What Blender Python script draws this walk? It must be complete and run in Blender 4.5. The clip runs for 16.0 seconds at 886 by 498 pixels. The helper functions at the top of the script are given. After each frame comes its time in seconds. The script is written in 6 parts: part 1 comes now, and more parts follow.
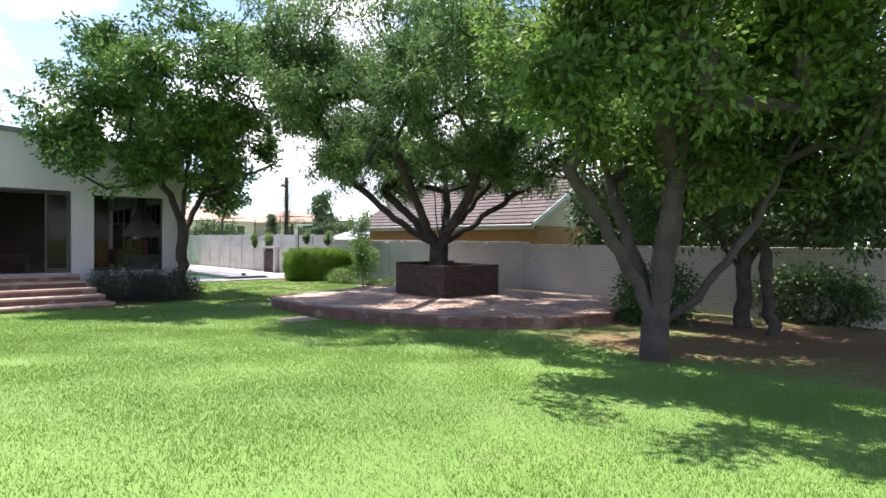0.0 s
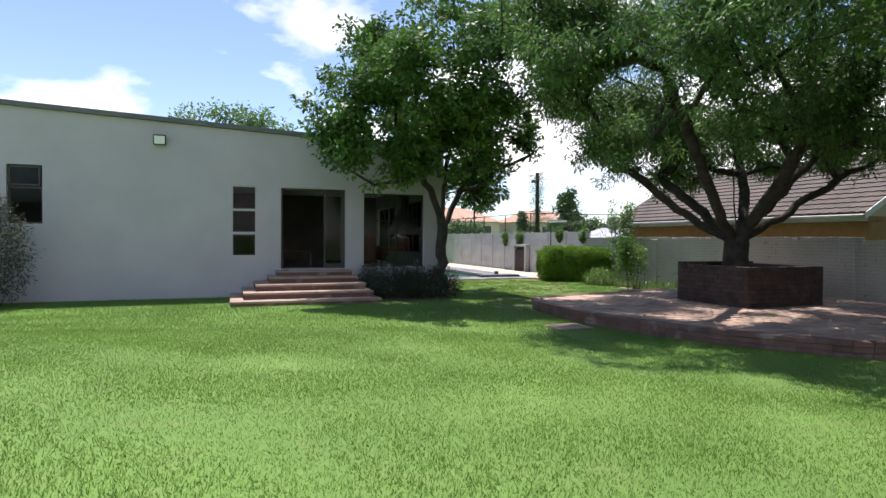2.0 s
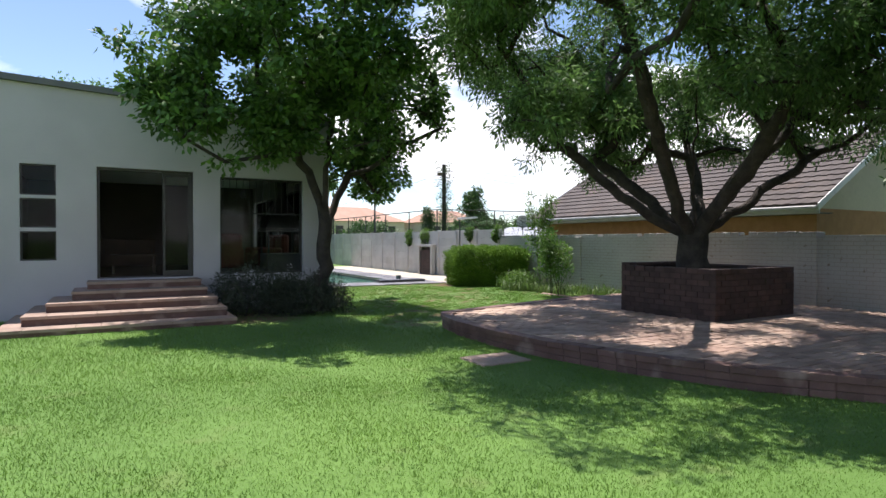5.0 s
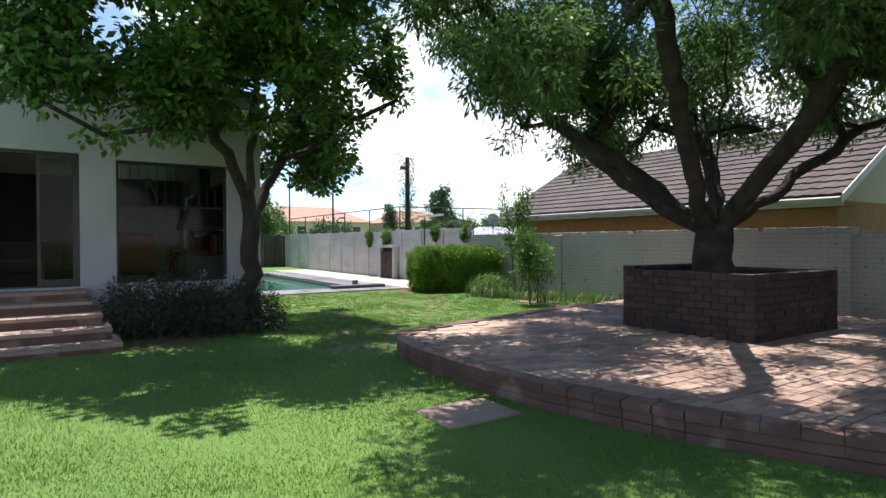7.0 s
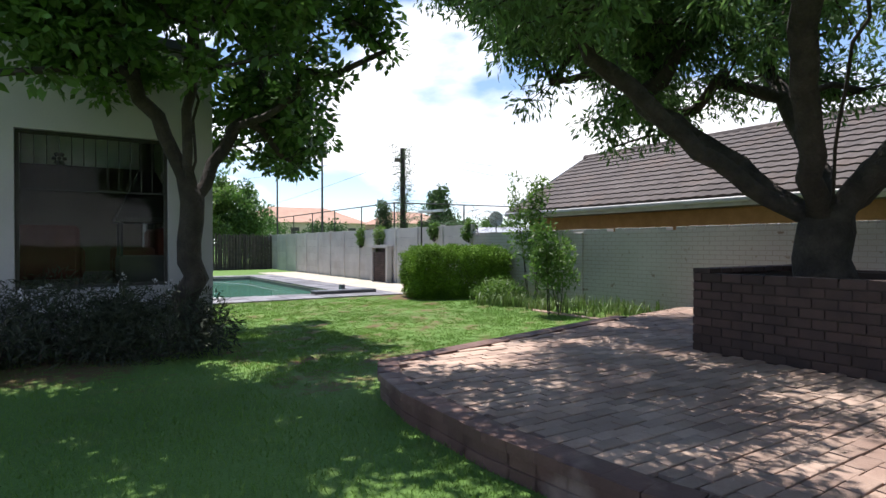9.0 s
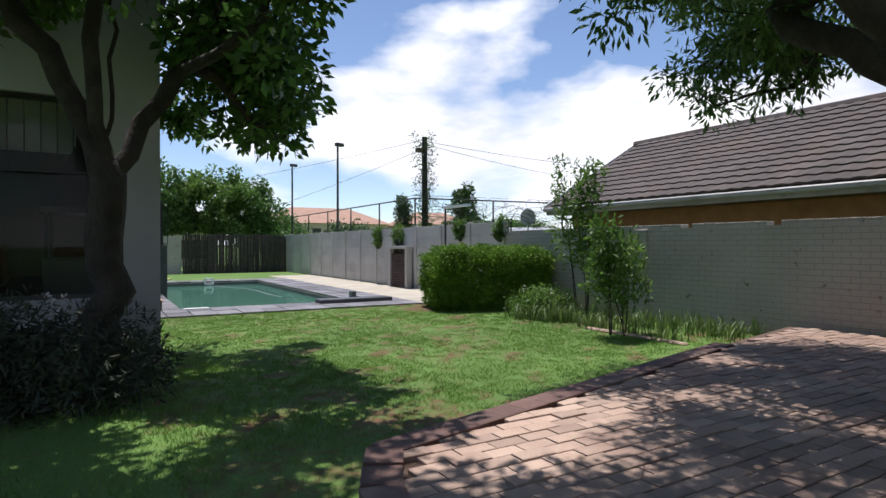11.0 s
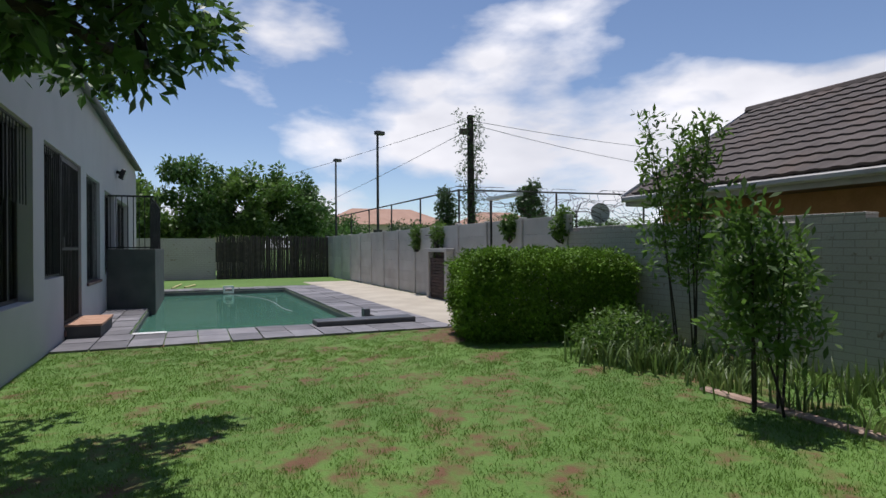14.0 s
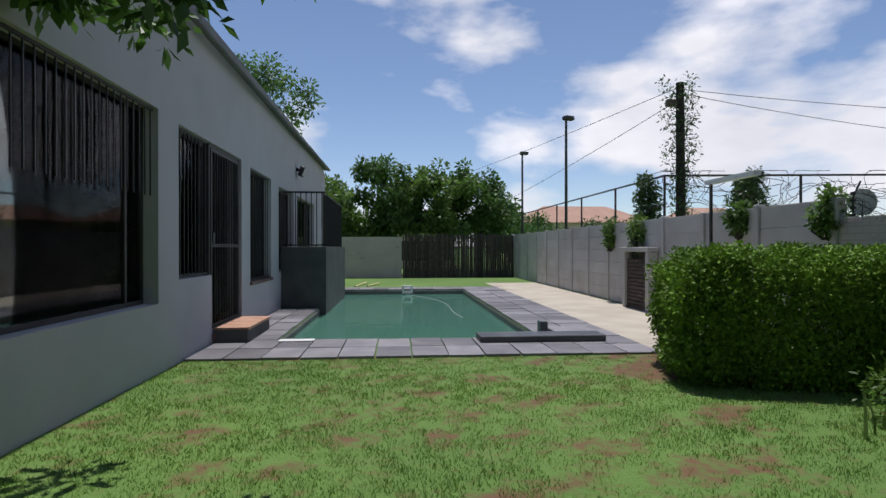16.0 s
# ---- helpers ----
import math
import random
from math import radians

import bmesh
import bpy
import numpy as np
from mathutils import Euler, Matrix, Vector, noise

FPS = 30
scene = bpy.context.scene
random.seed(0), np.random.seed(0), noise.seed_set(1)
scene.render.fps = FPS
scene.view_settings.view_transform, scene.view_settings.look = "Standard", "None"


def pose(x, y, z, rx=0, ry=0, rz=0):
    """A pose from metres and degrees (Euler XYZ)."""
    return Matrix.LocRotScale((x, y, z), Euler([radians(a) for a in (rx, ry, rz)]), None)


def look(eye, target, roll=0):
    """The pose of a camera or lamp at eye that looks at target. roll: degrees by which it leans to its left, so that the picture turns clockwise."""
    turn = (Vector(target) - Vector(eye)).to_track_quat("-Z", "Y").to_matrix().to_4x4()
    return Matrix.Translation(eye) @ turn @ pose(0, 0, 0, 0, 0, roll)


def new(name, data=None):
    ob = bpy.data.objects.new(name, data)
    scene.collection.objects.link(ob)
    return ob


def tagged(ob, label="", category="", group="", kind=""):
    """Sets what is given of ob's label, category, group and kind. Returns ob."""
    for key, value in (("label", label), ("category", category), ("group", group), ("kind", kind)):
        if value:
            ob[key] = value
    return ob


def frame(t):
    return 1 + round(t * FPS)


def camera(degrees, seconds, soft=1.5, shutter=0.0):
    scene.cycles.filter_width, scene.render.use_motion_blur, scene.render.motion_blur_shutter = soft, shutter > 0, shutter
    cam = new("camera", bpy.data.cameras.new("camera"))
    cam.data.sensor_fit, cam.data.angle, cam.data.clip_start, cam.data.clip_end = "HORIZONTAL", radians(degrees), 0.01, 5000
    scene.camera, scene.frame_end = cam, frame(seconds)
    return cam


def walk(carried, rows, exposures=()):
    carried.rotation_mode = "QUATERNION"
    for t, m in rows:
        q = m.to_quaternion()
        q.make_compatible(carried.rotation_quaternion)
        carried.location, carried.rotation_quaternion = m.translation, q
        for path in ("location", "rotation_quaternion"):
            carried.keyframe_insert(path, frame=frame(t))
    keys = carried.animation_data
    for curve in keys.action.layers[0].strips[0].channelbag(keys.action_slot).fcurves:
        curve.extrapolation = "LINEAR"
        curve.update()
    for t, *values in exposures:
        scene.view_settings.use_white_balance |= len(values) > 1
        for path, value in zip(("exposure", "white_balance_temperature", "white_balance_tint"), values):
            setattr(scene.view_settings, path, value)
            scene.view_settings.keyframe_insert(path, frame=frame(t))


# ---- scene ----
cam = camera(75.1, 16.0)
METRES, EYE, TILT, LEAN, TURN = 18.8, 1.3, 0.0, 0.0, -43.7
ROWS = [
    (0.0, 0.0, 0.0, 0.0, 0.01, -0.77, -0.54),
    (0.5, -0.0113, 0.0246, -0.0014, 10.33, -0.96, -0.35),
    (1.0, -0.0281, 0.0472, -0.0043, 19.65, -0.97, -0.41),
    (1.5, -0.0419, 0.0692, -0.0067, 22.93, -0.96, -0.41),
    (2.0, -0.0534, 0.0931, -0.0064, 23.54, -0.95, -0.4),
    (2.5, -0.0657, 0.1194, -0.0069, 22.58, -0.96, -0.41),
    (3.0, -0.0771, 0.1471, -0.0071, 19.13, -0.94, -0.41),
    (3.5, -0.089, 0.1778, -0.0084, 17.4, -0.89, -0.32),
    (4.0, -0.0955, 0.2087, -0.0095, 16.36, -0.84, -0.26),
    (4.5, -0.0999, 0.2413, -0.0105, 15.29, -0.76, -0.12),
    (5.0, -0.1048, 0.2733, -0.0109, 14.18, -0.77, -0.06),
    (7.5, -0.1327, 0.4307, -0.014, 10.73, -0.6, 0.25),
    (8.0, -0.1395, 0.4605, -0.0157, 10.67, -0.51, 0.25),
    (8.5, -0.147, 0.4918, -0.0173, 10.64, -0.48, 0.17),
    (9.0, -0.1539, 0.5253, -0.0183, 10.75, -0.41, 0.09),
    (9.5, -0.1612, 0.5584, -0.0196, 11.36, -0.36, 0.13),
    (10.0, -0.1703, 0.591, -0.021, 12.18, -0.31, 0.12),
    (12.5, -0.189, 0.7559, -0.0184, 13.89, -0.21, 0.23),
    (13.0, -0.1893, 0.7887, -0.0184, 14.64, -0.19, 0.38),
    (13.5, -0.1938, 0.8216, -0.0183, 17.07, -0.14, 0.36),
    (14.0, -0.1994, 0.8529, -0.0183, 20.08, -0.1, 0.3),
    (14.5, -0.2072, 0.8838, -0.0178, 23.98, -0.14, 0.34),
    (15.0, -0.2164, 0.9118, -0.0162, 28.86, -0.14, 0.25),
    (15.5, -0.2252, 0.9357, -0.016, 34.34, -0.13, 0.16),
    (16.0, -0.2396, 0.9586, -0.0194, 39.15, -0.1, 0.06),
]
EXPOSURES = [(0.0, 1.3, 6550, 21), (1.0, 1.0, 6550, 19), (2.0, 0.62, 6550, 17), (3.0, 0.44, 6500, 16), (5.0, 0.6, 6450, 15), (8.0, 0.64, 6400, 14), (10.0, 0.34, 6300, 14), (12.5, -0.32, 6300, 15), (16.0, -0.40, 6300, 15)]
walk(cam, [(t, pose(0, 0, EYE, TILT, LEAN, TURN) @ pose(METRES * x, METRES * y, METRES * z, 90 + pitch, roll, yaw)) for t, x, y, z, yaw, pitch, roll in ROWS], EXPOSURES)

# ---- world, sun ----
world = bpy.data.worlds.new("sky")
scene.world = world
world.use_nodes = True
wn, wl = world.node_tree.nodes, world.node_tree.links
wn.clear()
SUN_EL, SUN_X, SUN_Y = 73.0, 0.12, 0.993


def wnode(kind, **sockets):
    n = wn.new(kind)
    for k, v in sockets.items():
        n.inputs[k].default_value = v
    return n


sky = wn.new("ShaderNodeTexSky")
sky.sky_type, sky.sun_disc = "NISHITA", False
sky.sun_elevation, sky.sun_rotation = radians(SUN_EL), math.atan2(SUN_X, SUN_Y)
sky.air_density, sky.dust_density, sky.altitude = 1.0, 0.6, 1500
coord = wn.new("ShaderNodeTexCoord")
sep = wn.new("ShaderNodeSeparateXYZ")
wl.new(coord.outputs["Generated"], sep.inputs[0])
comb = wn.new("ShaderNodeCombineXYZ")
high = wn.new("ShaderNodeMath"); high.operation = "MULTIPLY"; high.inputs[1].default_value = 2.3
wl.new(sep.outputs[2], high.inputs[0])
wl.new(sep.outputs[0], comb.inputs[0]); wl.new(sep.outputs[1], comb.inputs[1]); wl.new(high.outputs[0], comb.inputs[2])
cloud = wnode("ShaderNodeTexNoise", Scale=2.1, Detail=9.0, Roughness=0.5, Distortion=0.1)
shift = wnode("ShaderNodeVectorMath"); shift.operation = "ADD"; shift.inputs[1].default_value = (3.1, 1.45, 0.0)
wl.new(comb.outputs[0], shift.inputs[0])
wl.new(shift.outputs[0], cloud.inputs["Vector"])
ramp = wn.new("ShaderNodeValToRGB")
ramp.color_ramp.elements[0].position, ramp.color_ramp.elements[1].position = 0.40, 0.49
bias = wn.new("ShaderNodeMath"); bias.operation = "MULTIPLY_ADD"; bias.inputs[1].default_value = -0.36
wl.new(sep.outputs[2], bias.inputs[0]); wl.new(cloud.outputs["Fac"], bias.inputs[2])
wl.new(bias.outputs[0], ramp.inputs[0])
shade = wnode("ShaderNodeTexNoise", Scale=2.6, Detail=6.0, Roughness=0.55)
wl.new(shift.outputs[0], shade.inputs["Vector"])
cramp = wn.new("ShaderNodeValToRGB")
cramp.color_ramp.elements[0].position, cramp.color_ramp.elements[1].position = 0.35, 0.62
cramp.color_ramp.elements[0].color, cramp.color_ramp.elements[1].color = (6.4, 6.6, 7.0, 1), (9.4, 9.4, 9.4, 1)
wl.new(shade.outputs["Fac"], cramp.inputs[0])
mixc = wn.new("ShaderNodeMixRGB")
wl.new(ramp.outputs[0], mixc.inputs[0]); wl.new(sky.outputs[0], mixc.inputs[1]); wl.new(cramp.outputs[0], mixc.inputs[2])
bg = wnode("ShaderNodeBackground", Strength=0.14)
wl.new(mixc.outputs[0], bg.inputs[0])
wout = wn.new("ShaderNodeOutputWorld")
wl.new(bg.outputs[0], wout.inputs[0])

sun = new("sun", bpy.data.lights.new("sun", "SUN"))
sun.data.energy, sun.data.angle, sun.data.color = 5.0, radians(0.5), (1.0, 0.96, 0.90)
ce = math.cos(radians(SUN_EL))
sun.matrix_world = look((ce * SUN_X * 50, ce * SUN_Y * 50, math.sin(radians(SUN_EL)) * 50), (0, 0, 0))

# ---- materials ----


def mat(name, c1, c2, rough=0.8, scale=4.0, fine=60.0, fine_amt=0.25, bump=0.3, bump_scale=None, metal=0.0,
        random=0.0, island=0.0, stain=None, stain_scale=0.6, stain_lo=0.55, stain_hi=0.75, spec=0.5, translucent=0.0, dist=0.01):
    """Two-scale coloured surface with grain, optional stains and optional piece-by-piece variation."""
    m = bpy.data.materials.new(name)
    m.use_nodes = True
    n, l = m.node_tree.nodes, m.node_tree.links
    b = n["Principled BSDF"]
    tc = n.new("ShaderNodeTexCoord")
    geo = n.new("ShaderNodeNewGeometry")
    vec = geo.outputs["Position"]
    big = n.new("ShaderNodeTexNoise")
    big.inputs["Scale"].default_value, big.inputs["Detail"].default_value = scale, 4
    l.new(vec, big.inputs["Vector"])
    mx = n.new("ShaderNodeMixRGB")
    mx.inputs[1].default_value, mx.inputs[2].default_value = (*c1, 1), (*c2, 1)
    rp = n.new("ShaderNodeMapRange")
    rp.inputs[1].default_value, rp.inputs[2].default_value = 0.35, 0.65
    l.new(big.outputs["Fac"], rp.inputs[0]); l.new(rp.outputs[0], mx.inputs[0])
    col = mx.outputs[0]
    sm = n.new("ShaderNodeTexNoise")
    sm.inputs["Scale"].default_value, sm.inputs["Detail"].default_value = fine, 3
    l.new(vec, sm.inputs["Vector"])

    def vary(src, lo, hi, col):
        r = n.new("ShaderNodeMapRange")
        r.inputs[3].default_value, r.inputs[4].default_value = lo, hi
        l.new(src, r.inputs[0])
        h = n.new("ShaderNodeHueSaturation")
        l.new(r.outputs[0], h.inputs["Value"]); l.new(col, h.inputs["Color"])
        return h.outputs[0]
    if fine_amt:
        col = vary(sm.outputs["Fac"], 1 - fine_amt, 1 + fine_amt, col)
    if random:
        oi = n.new("ShaderNodeObjectInfo")
        col = vary(oi.outputs["Random"], 1 - random, 1 + random, col)
    if island:
        col = vary(geo.outputs["Random Per Island"], 1 - island, 1 + island, col)
    if stain:
        st = n.new("ShaderNodeTexNoise")
        st.inputs["Scale"].default_value, st.inputs["Detail"].default_value = stain_scale, 7
        l.new(vec, st.inputs["Vector"])
        sr = n.new("ShaderNodeMapRange")
        sr.inputs[1].default_value, sr.inputs[2].default_value = stain_lo, stain_hi
        l.new(st.outputs["Fac"], sr.inputs[0])
        ms = n.new("ShaderNodeMixRGB")
        ms.inputs[2].default_value = (*stain, 1)
        l.new(sr.outputs[0], ms.inputs[0]); l.new(col, ms.inputs[1])
        col = ms.outputs[0]
    l.new(col, b.inputs["Base Color"])
    b.inputs["Roughness"].default_value, b.inputs["Metallic"].default_value = rough, metal
    b.inputs["Specular IOR Level"].default_value = spec
    if bump:
        bs = n.new("ShaderNodeTexNoise")
        bs.inputs["Scale"].default_value, bs.inputs["Detail"].default_value = bump_scale or fine, 5
        l.new(vec, bs.inputs["Vector"])
        bu = n.new("ShaderNodeBump")
        bu.inputs["Strength"].default_value, bu.inputs["Distance"].default_value = bump, dist
        l.new(bs.outputs["Fac"], bu.inputs["Height"]); l.new(bu.outputs[0], b.inputs["Normal"])
    if translucent:
        tr = n.new("ShaderNodeBsdfTranslucent")
        l.new(col, tr.inputs[0])
        ms = n.new("ShaderNodeMixShader")
        ms.inputs[0].default_value = translucent
        l.new(b.outputs[0], ms.inputs[1]); l.new(tr.outputs[0], ms.inputs[2])
        l.new(ms.outputs[0], n["Material Output"].inputs[0])
    return m


PLASTER = mat("grey_plaster", (0.42, 0.40, 0.404), (0.455, 0.434, 0.438), 0.9, 1.2, 45, 0.05, 0.25, stain=(0.42, 0.40, 0.38), stain_lo=0.6, stain_hi=0.9)
# Plaster with shade put into its colour, for faces away from the sun.
PLASTER_SHADED = mat("shaded_plaster", (0.065, 0.064, 0.06), (0.10, 0.096, 0.088), 0.9, 2, 40, 0.1, 0.3)
# Indoor walls and floor: colours darkened to stand for unlit rooms.
INTERIOR = mat("dimmed_interior_paint", (0.075, 0.062, 0.052), (0.10, 0.083, 0.07), 0.8, 1, 30, 0.04, 0.1)
INFLOOR = mat("dimmed_interior_tile", (0.13, 0.10, 0.08), (0.17, 0.13, 0.10), 0.35, 2, 30, 0.1, 0.1)
TRIMGREY = mat("parapet_grey", (0.10, 0.10, 0.105), (0.14, 0.14, 0.14), 0.7, 2, 30, 0.12, 0.2)
BRONZE = mat("bronze_frame", (0.025, 0.022, 0.02), (0.035, 0.03, 0.027), 0.45, 5, 80, 0.1, 0.0)
BLACKIRON = mat("black_iron", (0.012, 0.012, 0.012), (0.02, 0.02, 0.02), 0.5, 5, 90, 0.15, 0.1)
DARKSTEEL = mat("dark_steel", (0.035, 0.036, 0.036), (0.06, 0.06, 0.055), 0.55, 5, 90, 0.15, 0.1, metal=0.3)
WHITE = mat("white_paint", (0.72, 0.72, 0.70), (0.78, 0.78, 0.77), 0.5, 3, 40, 0.05, 0.1, stain=(0.5, 0.48, 0.44), stain_scale=3)
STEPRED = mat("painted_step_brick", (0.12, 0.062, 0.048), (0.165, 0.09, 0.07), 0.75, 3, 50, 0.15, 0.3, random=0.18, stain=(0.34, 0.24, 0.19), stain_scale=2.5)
STEPTREAD = mat("pale_step_tread", (0.31, 0.215, 0.165), (0.40, 0.29, 0.225), 0.75, 3, 50, 0.12, 0.3, random=0.12, stain=(0.2, 0.11, 0.09), stain_scale=3)
PAVER = mat("clay_paver", (0.34, 0.225, 0.17), (0.46, 0.335, 0.26), 0.85, 1.2, 60, 0.18, 0.4, random=0.22, island=0.22, stain=(0.25, 0.155, 0.12), stain_scale=1.1, stain_lo=0.55, stain_hi=0.8)
PAVEBED = mat("sandy_joint", (0.10, 0.065, 0.048), (0.14, 0.09, 0.065), 0.95, 3, 80, 0.3, 0.4)
PLANTBRICK = mat("dark_face_brick", (0.05, 0.029, 0.025), (0.075, 0.044, 0.037), 0.7, 4, 60, 0.2, 0.5, random=0.3)
MORTAR = mat("brown_mortar", (0.045, 0.031, 0.027), (0.06, 0.043, 0.037), 0.95, 4, 80, 0.2, 0.4)
SOIL = mat("red_soil", (0.16, 0.085, 0.05), (0.23, 0.13, 0.08), 0.95, 2, 50, 0.3, 0.6, stain=(0.09, 0.055, 0.035), stain_scale=2)
BARK = mat("grey_bark", (0.03, 0.024, 0.02), (0.06, 0.048, 0.04), 0.95, 5, 45, 0.35, 1.0, bump_scale=26, dist=0.03)
BARK_PALE = mat("smooth_bark", (0.04, 0.031, 0.025), (0.068, 0.054, 0.043), 0.9, 4, 45, 0.3, 0.8, bump_scale=22, dist=0.02)
LEAF_BROAD = mat("broad_leaf", (0.062, 0.138, 0.028), (0.105, 0.205, 0.04), 0.5, 0.9, 6, 0.25, 0, island=0.4, translucent=0.3, spec=0.4)
LEAF_FINE = mat("willow_leaf", (0.075, 0.15, 0.045), (0.125, 0.225, 0.06), 0.5, 0.8, 6, 0.25, 0, island=0.4, translucent=0.48, spec=0.4)
LEAF_DARK = mat("shade_leaf", (0.042, 0.09, 0.024), (0.07, 0.13, 0.035), 0.5, 0.8, 6, 0.25, 0, island=0.35, translucent=0.3)
LEAF_LIGHT = mat("young_leaf", (0.085, 0.17, 0.03), (0.14, 0.24, 0.045), 0.5, 1, 6, 0.2, 0, island=0.35, translucent=0.5)
LEAF_HEDGE = mat("hedge_leaf", (0.105, 0.2, 0.02), (0.17, 0.3, 0.03), 0.6, 2, 9, 0.25, 0, island=0.4, translucent=0.18, spec=0.2)
# Grey-green leaf, its colour lowered to carry the deep shade by the house.
LEAF_GREY = mat("lavender_leaf", (0.036, 0.046, 0.026), (0.062, 0.072, 0.044), 0.8, 2, 9, 0.25, 0, island=0.35, translucent=0.2)
LEAF_IRIS = mat("iris_leaf", (0.085, 0.145, 0.035), (0.16, 0.235, 0.065), 0.5, 2, 9, 0.2, 0, random=0.35, translucent=0.3)
FLOWER = mat("pale_flower", (0.5, 0.46, 0.5), (0.6, 0.58, 0.6), 0.8, 4, 20, 0.1, 0)
BLADE = mat("grass_blade", (0.13, 0.24, 0.036), (0.174, 0.30, 0.05), 0.55, 0.35, 3.0, 0.18, 0, island=0.18, translucent=0.4, stain=(0.185, 0.265, 0.07), stain_scale=2.6, stain_lo=0.56, stain_hi=0.85)
SLATE = mat("grey_slate", (0.145, 0.14, 0.15), (0.21, 0.20, 0.21), 0.6, 2.5, 40, 0.18, 0.45, random=0.38, stain=(0.27, 0.245, 0.245), stain_scale=1.3, stain_lo=0.55, stain_hi=0.8)
SLATE_DARK = mat("wet_slate", (0.055, 0.056, 0.06), (0.09, 0.09, 0.092), 0.4, 3, 40, 0.2, 0.3, random=0.2)
CONCRETE = mat("sandy_concrete", (0.44, 0.39, 0.31), (0.52, 0.47, 0.38), 0.9, 1.5, 60, 0.12, 0.3, stain=(0.34, 0.30, 0.24), stain_scale=1.0)
PRECAST = mat("painted_precast", (0.44, 0.42, 0.40), (0.52, 0.50, 0.475), 0.9, 1.3, 50, 0.07, 0.3, random=0.07, stain=(0.36, 0.31, 0.27), stain_scale=0.9, stain_lo=0.55, stain_hi=0.85)
POOLSHELL = mat("pool_marbelite", (0.30, 0.56, 0.48), (0.35, 0.62, 0.53), 0.8, 0.7, 20, 0.06, 0.0, stain=(0.2, 0.42, 0.35), stain_scale=0.5, stain_lo=0.5, stain_hi=0.8)
POOLPALE = mat("pale_pool_step", (0.5, 0.62, 0.58), (0.55, 0.68, 0.64), 0.8, 2, 20, 0.06, 0.0)
ROOFTILE = mat("concrete_roof_tile", (0.072, 0.056, 0.05), (0.10, 0.08, 0.071), 0.85, 1.5, 30, 0.18, 0.3, random=0.16, island=0.16, stain=(0.12, 0.08, 0.06), stain_scale=0.8, stain_lo=0.55, stain_hi=0.8)
ORANGEBRICK = mat("orange_brick", (0.33, 0.16, 0.07), (0.40, 0.20, 0.09), 0.85, 4, 30, 0.15, 0.2)
WOODFENCE = mat("weathered_pole", (0.055, 0.044, 0.038), (0.085, 0.07, 0.06), 0.95, 6, 40, 0.3, 0.6, random=0.35)
REDROOF = mat("red_roof", (0.40, 0.235, 0.165), (0.46, 0.28, 0.20), 0.85, 1, 10, 0.15, 0)
CREAM = mat("cream_wall", (0.55, 0.47, 0.36), (0.6, 0.52, 0.4), 0.9, 1, 10, 0.1, 0)
GUTTER = mat("weathered_gutter_paint", (0.40, 0.385, 0.375), (0.46, 0.445, 0.43), 0.55, 3, 40, 0.08, 0.1, stain=(0.28, 0.25, 0.22), stain_scale=2.5)
GREYROOF = mat("grey_sheet_roof", (0.30, 0.31, 0.33), (0.36, 0.37, 0.39), 0.6, 1, 10, 0.1, 0)
REDFABRIC = mat("red_fabric", (0.085, 0.02, 0.015), (0.11, 0.027, 0.02), 0.9, 3, 60, 0.15, 0.2)
DARKWOOD = mat("dark_wood", (0.06, 0.035, 0.02), (0.09, 0.055, 0.03), 0.5, 3, 40, 0.2, 0.1)
CEILWHITE = mat("white_ceiling_paint", (0.70, 0.69, 0.66), (0.76, 0.75, 0.72), 0.8, 1, 30, 0.03, 0.05)
CURTAIN = mat("pale_curtain", (0.6, 0.58, 0.54), (0.66, 0.64, 0.6), 0.9, 3, 40, 0.06, 0.1)
TERRA = mat("terracotta_tile", (0.42, 0.23, 0.14), (0.50, 0.29, 0.19), 0.75, 4, 50, 0.12, 0.2)
LENS = mat("lamp_glass", (0.75, 0.76, 0.72), (0.8, 0.8, 0.78), 0.15, 4, 50, 0.02, 0)
PLASTICBLUE = mat("pale_blue_plastic", (0.42, 0.62, 0.70), (0.5, 0.7, 0.78), 0.45, 4, 50, 0.04, 0)
PLASTICYEL = mat("yellow_plastic", (0.62, 0.56, 0.25), (0.68, 0.62, 0.3), 0.5, 4, 50, 0.05, 0)


